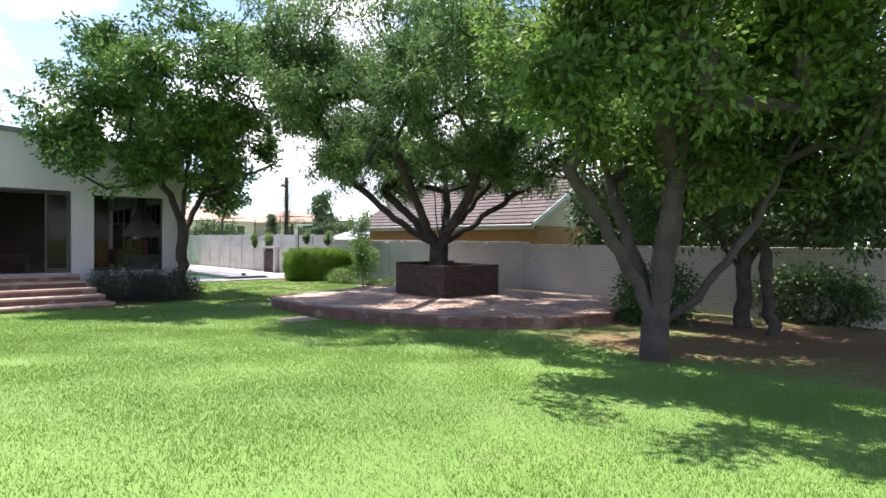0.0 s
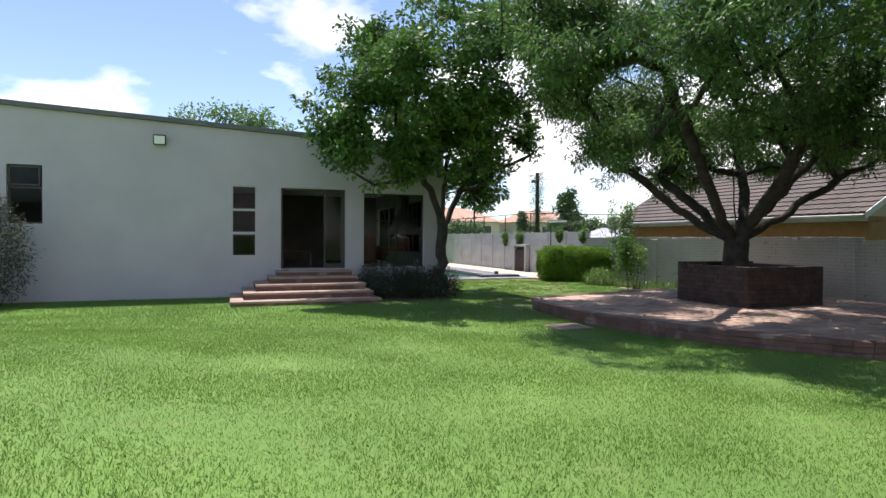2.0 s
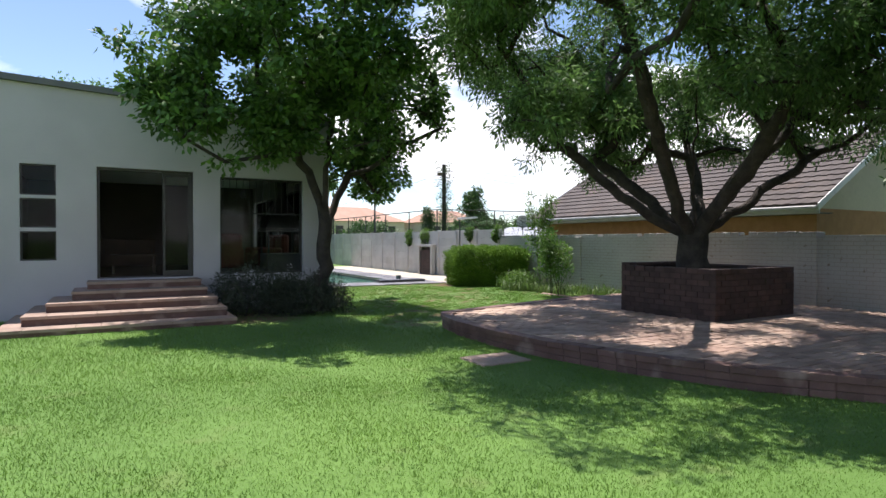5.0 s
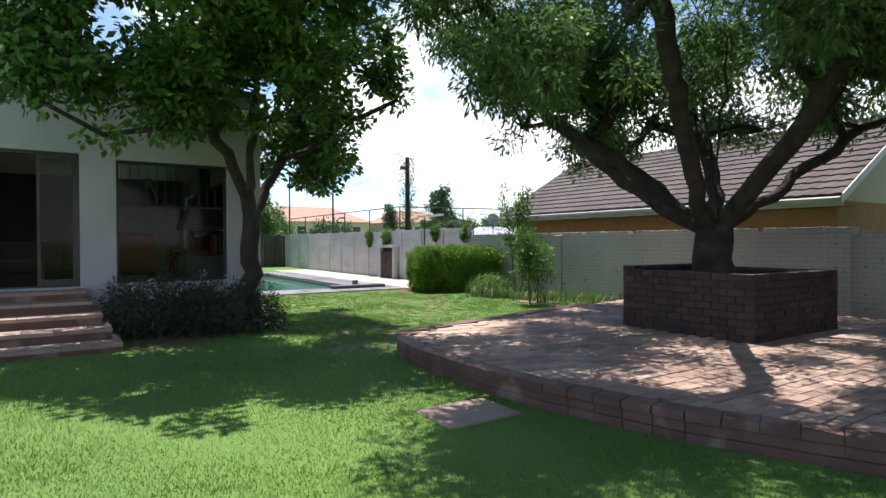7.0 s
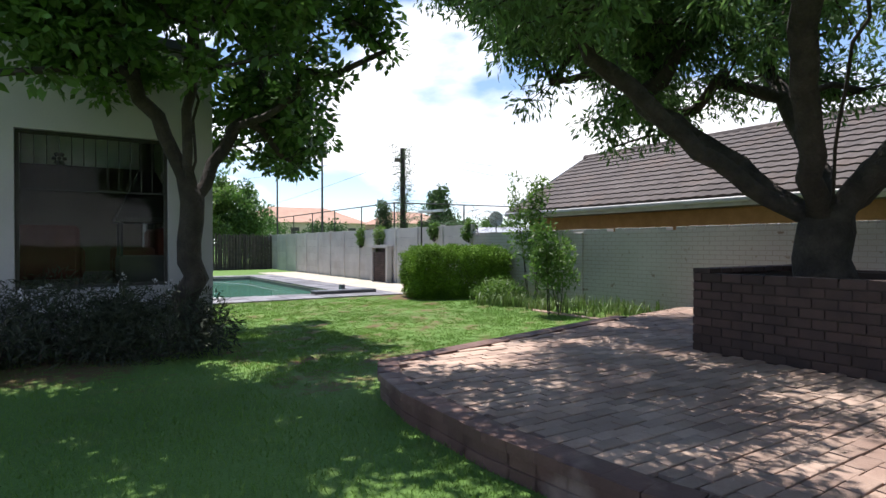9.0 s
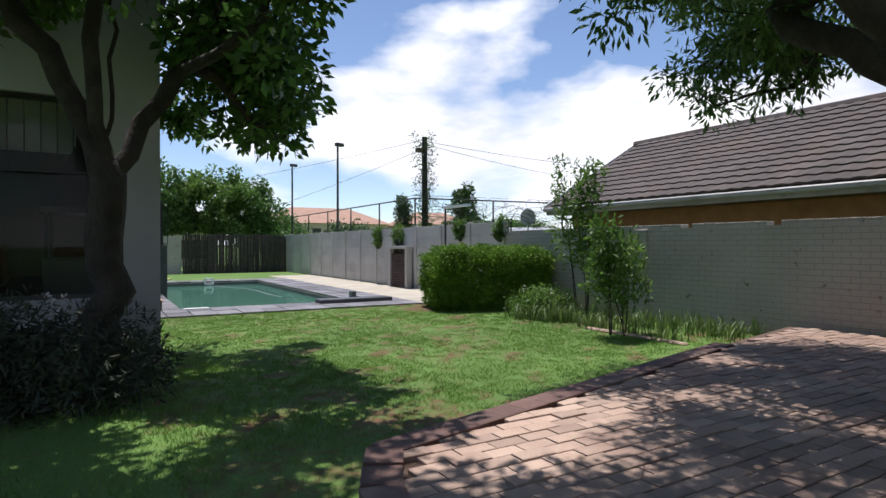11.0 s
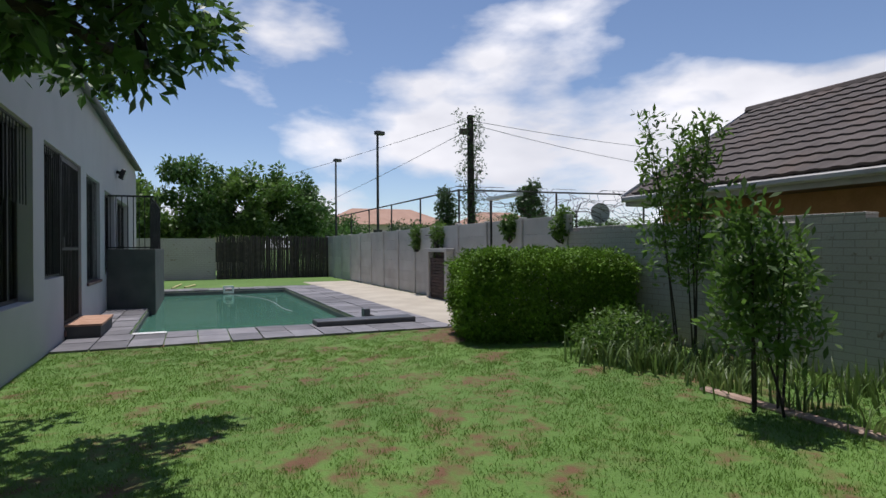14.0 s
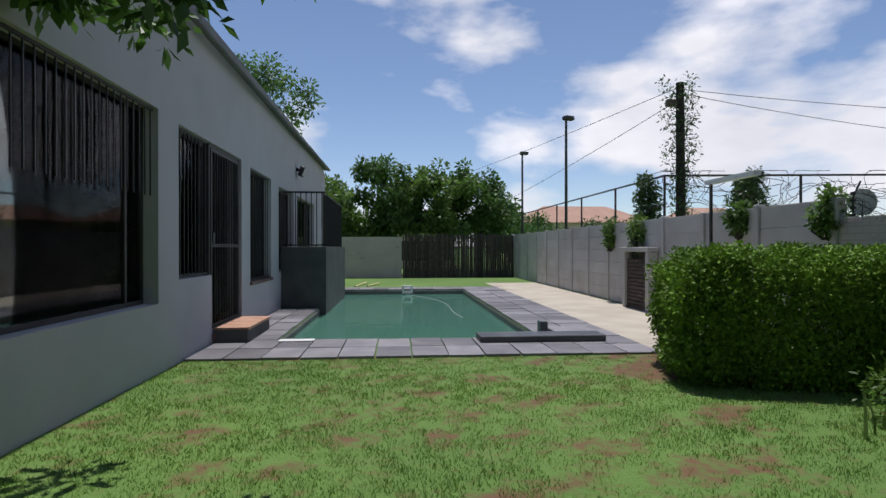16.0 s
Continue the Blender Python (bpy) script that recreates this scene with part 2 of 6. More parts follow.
def painted_brick():
    m = mat("painted_brickwork", (0.385, 0.36, 0.325), (0.45, 0.422, 0.385), 0.9, 0.9, 40, 0.1, 0.0, stain=(0.22, 0.165, 0.125), stain_scale=7.5, stain_lo=0.66, stain_hi=0.72)
    n, l = m.node_tree.nodes, m.node_tree.links
    geo = n.new("ShaderNodeNewGeometry")
    sp = n.new("ShaderNodeSeparateXYZ"); l.new(geo.outputs["Position"], sp.inputs[0])
    ad = n.new("ShaderNodeMath"); ad.operation = "ADD"
    l.new(sp.outputs[0], ad.inputs[0]); l.new(sp.outputs[1], ad.inputs[1])
    cb = n.new("ShaderNodeCombineXYZ"); l.new(ad.outputs[0], cb.inputs[0]); l.new(sp.outputs[2], cb.inputs[1])
    br = n.new("ShaderNodeTexBrick")
    br.inputs["Scale"].default_value, br.inputs["Mortar Size"].default_value = 1.0, 0.008
    br.inputs["Brick Width"].default_value, br.inputs["Row Height"].default_value = 0.23, 0.085
    br.inputs["Mortar Smooth"].default_value = 0.6
    l.new(cb.outputs[0], br.inputs["Vector"])
    ns = n.new("ShaderNodeTexNoise"); ns.inputs["Scale"].default_value = 30
    l.new(geo.outputs["Position"], ns.inputs["Vector"])
    sb = n.new("ShaderNodeMath"); sb.operation = "MULTIPLY_ADD"; sb.inputs[1].default_value = -0.35
    l.new(br.outputs["Fac"], sb.inputs[0]); l.new(ns.outputs["Fac"], sb.inputs[2])
    b = n["Principled BSDF"]
    src = b.inputs["Base Color"].links[0].from_socket
    dirt = n.new("ShaderNodeTexNoise"); dirt.inputs["Scale"].default_value, dirt.inputs["Detail"].default_value = 1.6, 6
    l.new(geo.outputs["Position"], dirt.inputs["Vector"])
    dm = n.new("ShaderNodeMath"); dm.operation = "MULTIPLY"
    l.new(br.outputs["Fac"], dm.inputs[0]); l.new(dirt.outputs["Fac"], dm.inputs[1])
    jm = n.new("ShaderNodeMixRGB"); jm.inputs[2].default_value = (0.22, 0.19, 0.16, 1)
    l.new(dm.outputs[0], jm.inputs[0]); l.new(src, jm.inputs[1]); l.new(jm.outputs[0], b.inputs["Base Color"])
    bu = n.new("ShaderNodeBump"); bu.inputs["Strength"].default_value, bu.inputs["Distance"].default_value = 0.6, 0.012
    l.new(sb.outputs[0], bu.inputs["Height"]); l.new(bu.outputs[0], n["Principled BSDF"].inputs["Normal"])
    return m


PAINTBRICK = painted_brick()


def lawn_material():
    m = mat("lawn", (0.092, 0.182, 0.03), (0.122, 0.225, 0.04), 0.9, 0.35, 40, 0.35, 0.8, bump_scale=55, stain=(0.15, 0.2, 0.055), stain_scale=2.6, stain_lo=0.58, stain_hi=0.85)
    n, l = m.node_tree.nodes, m.node_tree.links
    b = n["Principled BSDF"]
    at = n.new("ShaderNodeAttribute"); at.attribute_name = "soil"
    ns = n.new("ShaderNodeTexNoise"); ns.inputs["Scale"].default_value, ns.inputs["Detail"].default_value = 10, 7
    geo = n.new("ShaderNodeNewGeometry"); l.new(geo.outputs["Position"], ns.inputs["Vector"])
    ad = n.new("ShaderNodeMath"); ad.operation = "ADD"; l.new(at.outputs["Fac"], ad.inputs[0]); l.new(ns.outputs["Fac"], ad.inputs[1])
    mr = n.new("ShaderNodeMapRange"); mr.inputs[1].default_value, mr.inputs[2].default_value = 0.84, 1.18
    l.new(ad.outputs[0], mr.inputs[0])
    soil = n.new("ShaderNodeMixRGB"); soil.inputs[1].default_value, soil.inputs[2].default_value = (0.085, 0.042, 0.02, 1), (0.19, 0.098, 0.046, 1)
    l.new(ns.outputs["Fac"], soil.inputs[0])
    mx = n.new("ShaderNodeMixRGB"); l.new(mr.outputs[0], mx.inputs[0])
    src = b.inputs["Base Color"].links[0].from_socket
    l.new(src, mx.inputs[1]); l.new(soil.outputs[0], mx.inputs[2]); l.new(mx.outputs[0], b.inputs["Base Color"])
    return m


LAWN = lawn_material()


def glass(name, tint=(1, 1, 1), see=0.75):
    m = bpy.data.materials.new(name)
    m.use_nodes = True
    n, l = m.node_tree.nodes, m.node_tree.links
    n.clear()
    tr, gl = n.new("ShaderNodeBsdfTransparent"), n.new("ShaderNodeBsdfGlossy")
    tr.inputs[0].default_value, gl.inputs["Roughness"].default_value = (*[see * c for c in tint], 1), 0.02
    fr = n.new("ShaderNodeFresnel"); fr.inputs[0].default_value = 1.18
    mx = n.new("ShaderNodeMixShader"); out = n.new("ShaderNodeOutputMaterial")
    l.new(fr.outputs[0], mx.inputs[0]); l.new(tr.outputs[0], mx.inputs[1]); l.new(gl.outputs[0], mx.inputs[2]); l.new(mx.outputs[0], out.inputs[0])
    return m


GLASS = glass("window_glass", (0.95, 0.98, 0.96), 0.9)


def water():
    m = bpy.data.materials.new("pool_water")
    m.use_nodes = True
    n, l = m.node_tree.nodes, m.node_tree.links
    n.clear()
    tr, gl = n.new("ShaderNodeBsdfTransparent"), n.new("ShaderNodeBsdfGlossy")
    tr.inputs[0].default_value, gl.inputs["Roughness"].default_value = (0.80, 0.95, 0.90, 1), 0.03
    ns = n.new("ShaderNodeTexNoise"); ns.inputs["Scale"].default_value = 3.5
    geo = n.new("ShaderNodeNewGeometry"); l.new(geo.outputs["Position"], ns.inputs["Vector"])
    bu = n.new("ShaderNodeBump"); bu.inputs["Strength"].default_value, bu.inputs["Distance"].default_value = 0.25, 0.02
    l.new(ns.outputs["Fac"], bu.inputs["Height"]); l.new(bu.outputs[0], gl.inputs["Normal"])
    fr = n.new("ShaderNodeFresnel"); fr.inputs[0].default_value = 1.14
    l.new(bu.outputs[0], fr.inputs["Normal"])
    mx = n.new("ShaderNodeMixShader"); out = n.new("ShaderNodeOutputMaterial")
    df = n.new("ShaderNodeBsdfDiffuse"); df.inputs[0].default_value = (0.115, 0.29, 0.215, 1)
    body_ = n.new("ShaderNodeMixShader"); body_.inputs[0].default_value = 0.6
    l.new(tr.outputs[0], body_.inputs[1]); l.new(df.outputs[0], body_.inputs[2])
    l.new(fr.outputs[0], mx.inputs[0]); l.new(body_.outputs[0], mx.inputs[1]); l.new(gl.outputs[0], mx.inputs[2]); l.new(mx.outputs[0], out.inputs[0])
    return m


WATER = water()

# ---- mesh helpers ----


def mesh_from(name, verts, faces, material):
    me = bpy.data.meshes.new(name)
    me.from_pydata([tuple(v) for v in verts], [], faces)
    me.materials.append(material)
    me.update()
    return me


def put(name, me, parent=None, label=""):
    ob = new(name, me)
    if parent:
        ob.parent = parent
    if label:
        ob["label"] = label
    return ob


def part(name, bm, material, parent=None, label=""):
    me = bpy.data.meshes.new(name)
    bmesh.ops.recalc_face_normals(bm, faces=bm.faces)
    bm.to_mesh(me)
    bm.free()
    me.materials.append(material)
    return put(name, me, parent, label)


def add_box(bm, x0, x1, y0, y1, z0, z1, bevel=0.0):
    r = bmesh.ops.create_cube(bm, size=1, matrix=Matrix.LocRotScale(((x0 + x1) / 2, (y0 + y1) / 2, (z0 + z1) / 2), None, (x1 - x0, y1 - y0, z1 - z0)))
    if bevel:
        es = list({e for v in r["verts"] for e in v.link_edges})
        bmesh.ops.bevel(bm, geom=es, offset=bevel, segments=1, affect="EDGES")


def boxes(name, items, material, parent=None, label="", bevel=0.0):
    bm = bmesh.new()
    for it in items:
        add_box(bm, *it, bevel=bevel)
    return part(name, bm, material, parent, label)


def carry_side(u, d):
    """A unit vector across d that turns as little as possible from u."""
    if u is None:
        u = Vector((1, 0, 0)) if abs(d.x) < 0.7 else Vector((0, 1, 0))
    u = u - d * u.dot(d)
    return u.normalized() if u.length > 1e-6 else d.orthogonal().normalized()


def tube(bm, pts, radii, sides=8, cap=True):
    """A tapered tube along a polyline."""
    rings, u = [], None
    for i, p in enumerate(pts):
        d = (Vector(pts[min(i + 1, len(pts) - 1)]) - Vector(pts[max(i - 1, 0)])).normalized()
        u = carry_side(u, d)
        w = d.cross(u)
        r = radii[i] if isinstance(radii, (list, tuple)) else radii
        rings.append([bm.verts.new(Vector(p) + (u * math.cos(2 * math.pi * k / sides) + w * math.sin(2 * math.pi * k / sides)) * r) for k in range(sides)])
    for r0, r1 in zip(rings, rings[1:]):
        for k in range(sides):
            bm.faces.new((r0[k], r0[(k + 1) % sides], r1[(k + 1) % sides], r1[k]))
    if cap:
        bm.faces.new(rings[0]); bm.faces.new(rings[-1])


def tubes(name, lines, material, parent=None, label="", sides=8):
    bm = bmesh.new()
    for pts, r in lines:
        tube(bm, pts, r, sides)
    return part(name, bm, material, parent, label)


def empty(name, loc, label, category, group="", kind=""):
    ob = new(name)
    ob.location = loc
    return tagged(ob, label, category, group, kind)


def piece_mesh(name, material, ch=0.06):
    """A unit block with chamfered upper edges, scaled by its object."""
    a, b = 0.5, 0.5 - ch
    v = [(-a, -a, -a), (a, -a, -a), (a, a, -a), (-a, a, -a), (-a, -a, b), (a, -a, b), (a, a, b), (-a, a, b), (-b, -b, a), (b, -b, a), (b, b, a), (-b, b, a)]
    f = [(3, 2, 1, 0)] + [(i, (i + 1) % 4, 4 + (i + 1) % 4, 4 + i) for i in range(4)] + [(4 + i, 4 + (i + 1) % 4, 8 + (i + 1) % 4, 8 + i) for i in range(4)] + [(8, 9, 10, 11)]
    return mesh_from(name, v, f, material)


def piece(name, me, parent, loc, scale, rz=0.0, rx=0.0, ry=0.0):
    """A small block under a parent that stands unrotated; loc in world metres."""
    ob = put(name, me, parent)
    off = Vector(loc) - (parent.matrix_basis.translation if parent else Vector((0, 0, 0)))
    ob.matrix_basis = Matrix.LocRotScale(off, Euler((rx, ry, rz)), scale)
    return ob


def smoothstep(a, b, v):
    t = min(max((v - a) / (b - a), 0), 1)
    return t * t * (3 - 2 * t)


def lawn_z(x, y):
    """Height of the ground: a gentle fall from the upper lawn to the level of the pool."""
    plane = 0.02 - 0.064 * (min(max(x, -3), 12) - 0.1) - 0.026 * (min(max(y, -6), 20) - 5.1)
    k = smoothstep(7.5, 17.5, y)
    z = plane * (1 - k) + -0.42 * k
    return max(z, -0.42) if y < 37 else z


POOL = (7.45, 11.35, 24.7, 34.9)
PAVE = [(14.6, 15.95), (12.2, 15.45), (7.35, 14.3), (7.1, 13.8), (6.95, 13.1), (6.9, 12.0), (7.0, 10.9), (7.3, 9.7), (7.8, 8.6), (8.6, 7.5), (9.6, 6.75), (11.0, 6.4), (12.6, 6.8), (14.6, 8.0)]
PAVE_Z = -0.21


def inside(poly, x, y):
    c = False
    for (x0, y0), (x1, y1) in zip(poly, poly[1:] + poly[:1]):
        if (y0 > y) != (y1 > y) and x < (x1 - x0) * (y - y0) / (y1 - y0) + x0:
            c = not c
    return c


def soil_amount(x, y):
    """Bare patches: under the trees by the wall, in the worn lawn and at the hedge's foot."""
    s = 0.0
    n1 = noise.noise(Vector((x * 3.4, y * 3.4, 0.3)))
    n2 = noise.noise(Vector((x * 0.45, y * 0.45, 7.3)))
    if 14.5 < y < 23.5 and x > 6.4:
        s = max(s, 0.24 + 0.72 * max(0, n1) + 0.3 * max(0, n2))
    s = max(s, 0.62 * smoothstep(7.2, 9.0, x) * smoothstep(8.5, 6.0, y) + 0.25 * n2 * smoothstep(7.0, 8.0, x) * smoothstep(8.5, 6.0, y))
    for px, py, r, a in ((12.0, 22.3, 0.9, 0.7), (6.3, 11.4, 0.35, 0.3), (6.9, 14.6, 0.9, 0.45), (5.2, 15.6, 1.4, 0.3), (13.6, 19.0, 1.6, 0.5), (7.6, 18.3, 1.0, 0.35), (4.6, 16.9, 1.7, 0.6), (1.0, 8.0, 0.3, 0.3)):
        d = math.hypot(x - px, y - py)
        s = max(s, a * smoothstep(r, r * 0.3, d))
    return min(max(s, 0), 1)


def span(a, b, step):
    n = max(1, round((b - a) / step))
    return [a + (b - a) * i / n for i in range(n + 1)]


def build_ground():
    xs = [-2500, -600, -150, -60, -30] + span(-14, 7.45, 0.33) + span(7.45, 11.35, 0.26)[1:] + span(11.35, 15.5, 0.26)[1:] + [18, 22, 30, 60, 150, 600, 2500]
    ys = [-2500, -600, -150, -60, -30, -15] + span(-8, 24.7, 0.26) + span(24.7, 34.9, 0.6)[1:] + span(34.9, 44, 0.6)[1:] + [50, 60, 90, 150, 600, 2500]
    idx, verts, soil = {}, [], []
    for j, y in enumerate(ys):
        for i, x in enumerate(xs):
            idx[i, j] = len(verts)
            wob = 0.012 * noise.noise(Vector((x * 0.9, y * 0.9, 0))) if abs(x) < 30 and abs(y) < 50 and y < 23 else 0
            verts.append((x, y, lawn_z(x, y) + wob - 0.012))
            soil.append(soil_amount(x, y) if abs(x) < 16 and -8 < y < 44 else 0.2)
    faces = []
    for j in range(len(ys) - 1):
        for i in range(len(xs) - 1):
            cx, cy = (xs[i] + xs[i + 1]) / 2, (ys[j] + ys[j + 1]) / 2
            if POOL[0] < cx < POOL[1] and POOL[2] < cy < POOL[3]:
                continue
            faces.append((idx[i, j], idx[i + 1, j], idx[i + 1, j + 1], idx[i, j + 1]))
    me = mesh_from("ground", verts, faces, LAWN)
    at = me.attributes.new("soil", "FLOAT", "POINT")
    at.data.foreach_set("value", soil)
    for p in me.polygons:
        p.use_smooth = True
    return tagged(put("ground", me), "green mown lawn with worn bare patches of soil", "lawn", kind="structure")


build_ground()

# ---- the house: front wall at y 18.6, pool-side wall at x 6.6 ----
FY, PX = 18.6, 6.6
GZ = -0.6


def roof_z(x):
    return 3.86 - 0.042 * (x - PX)


def wall_panels(name, axis, at, thick, u0, u1, z0, top, holes, material, label):
    """A wall with real openings, cut into blocks round them. axis 'y': the wall runs along x at y = at; axis 'x': it runs along y."""
    us = sorted({u0, u1, *[h[0] for h in holes], *[h[1] for h in holes]})
    bm = bmesh.new()

    def prism(ua, ub, za, zb0, zb1):
        a, b = at, at + thick
        pts = [(ua, za), (ub, za), (ub, zb1), (ua, zb0)]
        lo = [bm.verts.new((u, a, z) if axis == "y" else (a, u, z)) for u, z in pts]
        hi = [bm.verts.new((u, b, z) if axis == "y" else (b, u, z)) for u, z in pts]
        bm.faces.new(lo); bm.faces.new(hi[::-1])
        for k in range(4):
            bm.faces.new((lo[k], hi[k], hi[(k + 1) % 4], lo[(k + 1) % 4]))
    for ua, ub in zip(us, us[1:]):
        mid = (ua + ub) / 2
        hs = sorted((h[2], h[3]) for h in holes if h[0] <= mid <= h[1])
        z = z0
        for a, b in hs:
            if a > z:
                prism(ua, ub, z, a, a)
            z = b
        prism(ua, ub, z, top(ua), top(ub))
    bmesh.ops.remove_doubles(bm, verts=bm.verts, dist=0.0005)
    ob = part(name, bm, material)
    return tagged(ob, label, "wall", kind="structure")


front_holes = [(-4.6, -3.86, 1.50, 2.93), (0.52, 1.10, 1.98, 2.58), (0.52, 1.10, 1.35, 1.92), (0.52, 1.10, 0.71, 1.28),
               (1.78, 3.58, 0.33, 2.59), (4.12, 5.98, 0.36, 2.52)]
pool_holes = [(20.0, 22.65, 0.33, 2.46), (23.24, 24.46, 0.56, 2.42), (24.46, 26.02, -0.26, 2.42), (26.6, 28.3, 0.33, 2.37), (29.05, 30.9, 0.4, 2.3), (31.4, 34.5, 0.2, 2.3)]
wall_panels("wall_front", "y", FY, 0.25, -12.0, PX, GZ, roof_z, front_holes, PLASTER, "pale grey plastered house wall with dark openings")
wall_panels("wall_pool_side", "x", PX - 0.25, 0.25, FY + 0.25, 36.9, GZ, lambda u: 3.86 - 0.008 * (u - FY), pool_holes, PLASTER, "pale grey plastered house wall beside the pool")
tagged(boxes("wall_back", [(-12, PX, 36.9, 37.15, GZ, 3.6)], PLASTER), "plain grey plastered rear house wall", "wall", kind="structure")
tagged(boxes("wall_side", [(-12.25, -12, FY, 37.15, GZ, 4.3)], PLASTER), "plain grey plastered house end wall", "wall", kind="structure")

bm = bmesh.new()
for za, zb, ya, yb in ((0.0, 0.12, FY - 0.1, 37.2),):
    q = [(-12.3, roof_z(-12.3)), (PX + 0.1, roof_z(PX + 0.1))]
    lo = [bm.verts.new((q[0][0], ya, q[0][1] + za)), bm.verts.new((q[1][0], ya, q[1][1] + za)), bm.verts.new((q[1][0], yb, q[1][1] + za - 0.13)), bm.verts.new((q[0][0], yb, q[0][1] + za - 0.13))]
    hi = [bm.verts.new(v.co + Vector((0, 0, 0.12))) for v in lo]
    bm.faces.new(lo[::-1]); bm.faces.new(hi)
    for k in range(4):
        bm.faces.new((lo[k], lo[(k + 1) % 4], hi[(k + 1) % 4], hi[k]))
tagged(part("roof", bm, TRIMGREY), "flat dark grey house roof slab with projecting edge", "roof", kind="structure")
boxes_trim = tagged(boxes("trim", [(PX + 0.1, PX + 0.19, FY - 0.1, 37.2, 3.70, 3.79)], TRIMGREY, bevel=0.015), "dark grey gutter along the roof edge", "gutter", kind="structure")

# rooms behind the openings, their dimness put into near-black walls and floor
tagged(boxes("floor", [(-11.9, PX - 0.25, FY + 0.25, 36.9, 0.2, 0.30)], INFLOOR), "tiled indoor floor coloured dark for the dim room", "floor", kind="structure")
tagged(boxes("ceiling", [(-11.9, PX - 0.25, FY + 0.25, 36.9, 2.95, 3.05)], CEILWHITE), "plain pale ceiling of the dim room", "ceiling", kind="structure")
tagged(boxes("wall_inner", [(-0.4, -0.2, FY + 0.25, 36.9, 0.3, 2.95)], INTERIOR), "plain inner wall coloured near black for the dim room", "wall", kind="structure")
tagged(boxes("wall_inner_rear", [(-0.2, PX - 0.25, 26.3, 26.5, 0.3, 2.95)], INTERIOR), "plain rear wall coloured near black for the dim room", "wall", kind="structure")


def framed_window(name, axis, at, u0, u1, z0, z1, mullions=(), transoms=(), bars=0, bar_from=None, depth=0.12, label="", rail=True, sill=False, fr=0.045, curtain=False):
    """A dark framed window set back in its opening, with optional burglar bars before the glass."""
    def bx(ua, ub, da, db, za, zb):
        return (ua, ub, at + da, at + db, za, zb) if axis == "y" else (at - db, at - da, ua, ub, za, zb)
    base = ((u0 + u1) / 2, at, z0) if axis == "y" else (at, (u0 + u1) / 2, z0)
    w = tagged(new(name), label, "window", kind="structure")
    f = fr
    boxes("window_frame", [bx(u0, u0 + f, depth, depth + 0.05, z0, z1), bx(u1 - f, u1, depth, depth + 0.05, z0, z1),
                           bx(u0 + f, u1 - f, depth, depth + 0.05, z0, z0 + f), bx(u0 + f, u1 - f, depth, depth + 0.05, z1 - f, z1)], BRONZE, w)
    for m in mullions:
        boxes("mullion", [bx(m - f / 2, m + f / 2, depth + 0.002, depth + 0.048, z0 + f, z1 - f)], BRONZE, w)
    for t in transoms:
        boxes("transom", [bx(u0 + f, u1 - f, depth + 0.004, depth + 0.046, t - f / 2, t + f / 2)], BRONZE, w)
    us = [u0 + f] + [m for m in mullions] + [u1 - f]
    for a, b in zip(us, us[1:]):
        p = boxes("pane", [bx(a, b, depth + 0.02, depth + 0.026, z0 + f, z1 - f)], GLASS, w)
        p.visible_shadow = False
    if sill:
        boxes("window_sill", [bx(u0 - 0.03, u1 + 0.03, -0.04, depth, z0 - 0.05, z0 + 0.004)], STEPRED, w, bevel=0.008)
    if bars:
        zb = bar_from if bar_from is not None else z0 + 0.03
        n = bars
        for k in range(n):
            u = u0 + (u1 - u0) * (k + 0.5) / n
            boxes("bar", [bx(u - 0.006, u + 0.006, 0.052, 0.064, zb, z1 - 0.01)], BLACKIRON, w)
        if rail:
            boxes("rail", [bx(u0 + 0.01, u1 - 0.01, 0.046, 0.07, zb - 0.012, zb + 0.012)], BLACKIRON, w)
        boxes("rail", [bx(u0 + 0.01, u1 - 0.01, 0.046, 0.07, z1 - 0.03, z1 - 0.008)], BLACKIRON, w)
    return w


w1 = framed_window("window_1", "y", FY, -4.6, -3.86, 1.50, 2.93, transoms=(2.38,), label="dark framed window with a tilted top sash")
sash = boxes("sash", [(-4.55, -3.91, FY - 0.01, FY + 0.02, 2.42, 2.45), (-4.55, -3.91, FY + 0.04, FY + 0.07, 2.86, 2.89), (-4.55, -4.52, FY, FY + 0.05, 2.45, 2.86), (-3.94, -3.91, FY, FY + 0.05, 2.45, 2.86)], BRONZE, w1)
boxes("pane", [(-4.52, -3.94, FY + 0.015, FY + 0.02, 2.45, 2.86)], GLASS, w1)
for k, (za, zb) in enumerate(((1.98, 2.58), (1.35, 1.92), (0.71, 1.28))):
    framed_window(f"window_{k + 2}", "y", FY, 0.52, 1.10, za, zb, label="small square dark window in the front wall", fr=0.03, depth=0.08)
w5 = framed_window("window_5", "y", FY, 4.12, 5.98, 0.36, 2.52, bars=13, bar_from=1.72, label="wide dark front window with an iron flower grille", depth=0.14)
fl = []
for k in range(6):
    a = k * math.pi / 3
    fl.append(([(4.62 + 0.035 * math.cos(a), FY + 0.045, 2.15 + 0.035 * math.sin(a)), (4.62 + 0.085 * math.cos(a), FY + 0.045, 2.15 + 0.085 * math.sin(a))], 0.026))
fl += [([(4.62, FY + 0.04, 2.15), (4.62, FY + 0.05, 2.15)], 0.03), ([(4.66, FY + 0.045, 2.09), (4.72, FY + 0.045, 2.0), (4.74, FY + 0.045, 1.9)], 0.012)]
tubes("iron_flower", fl, BLACKIRON, w5, "black wrought iron flower", 6)
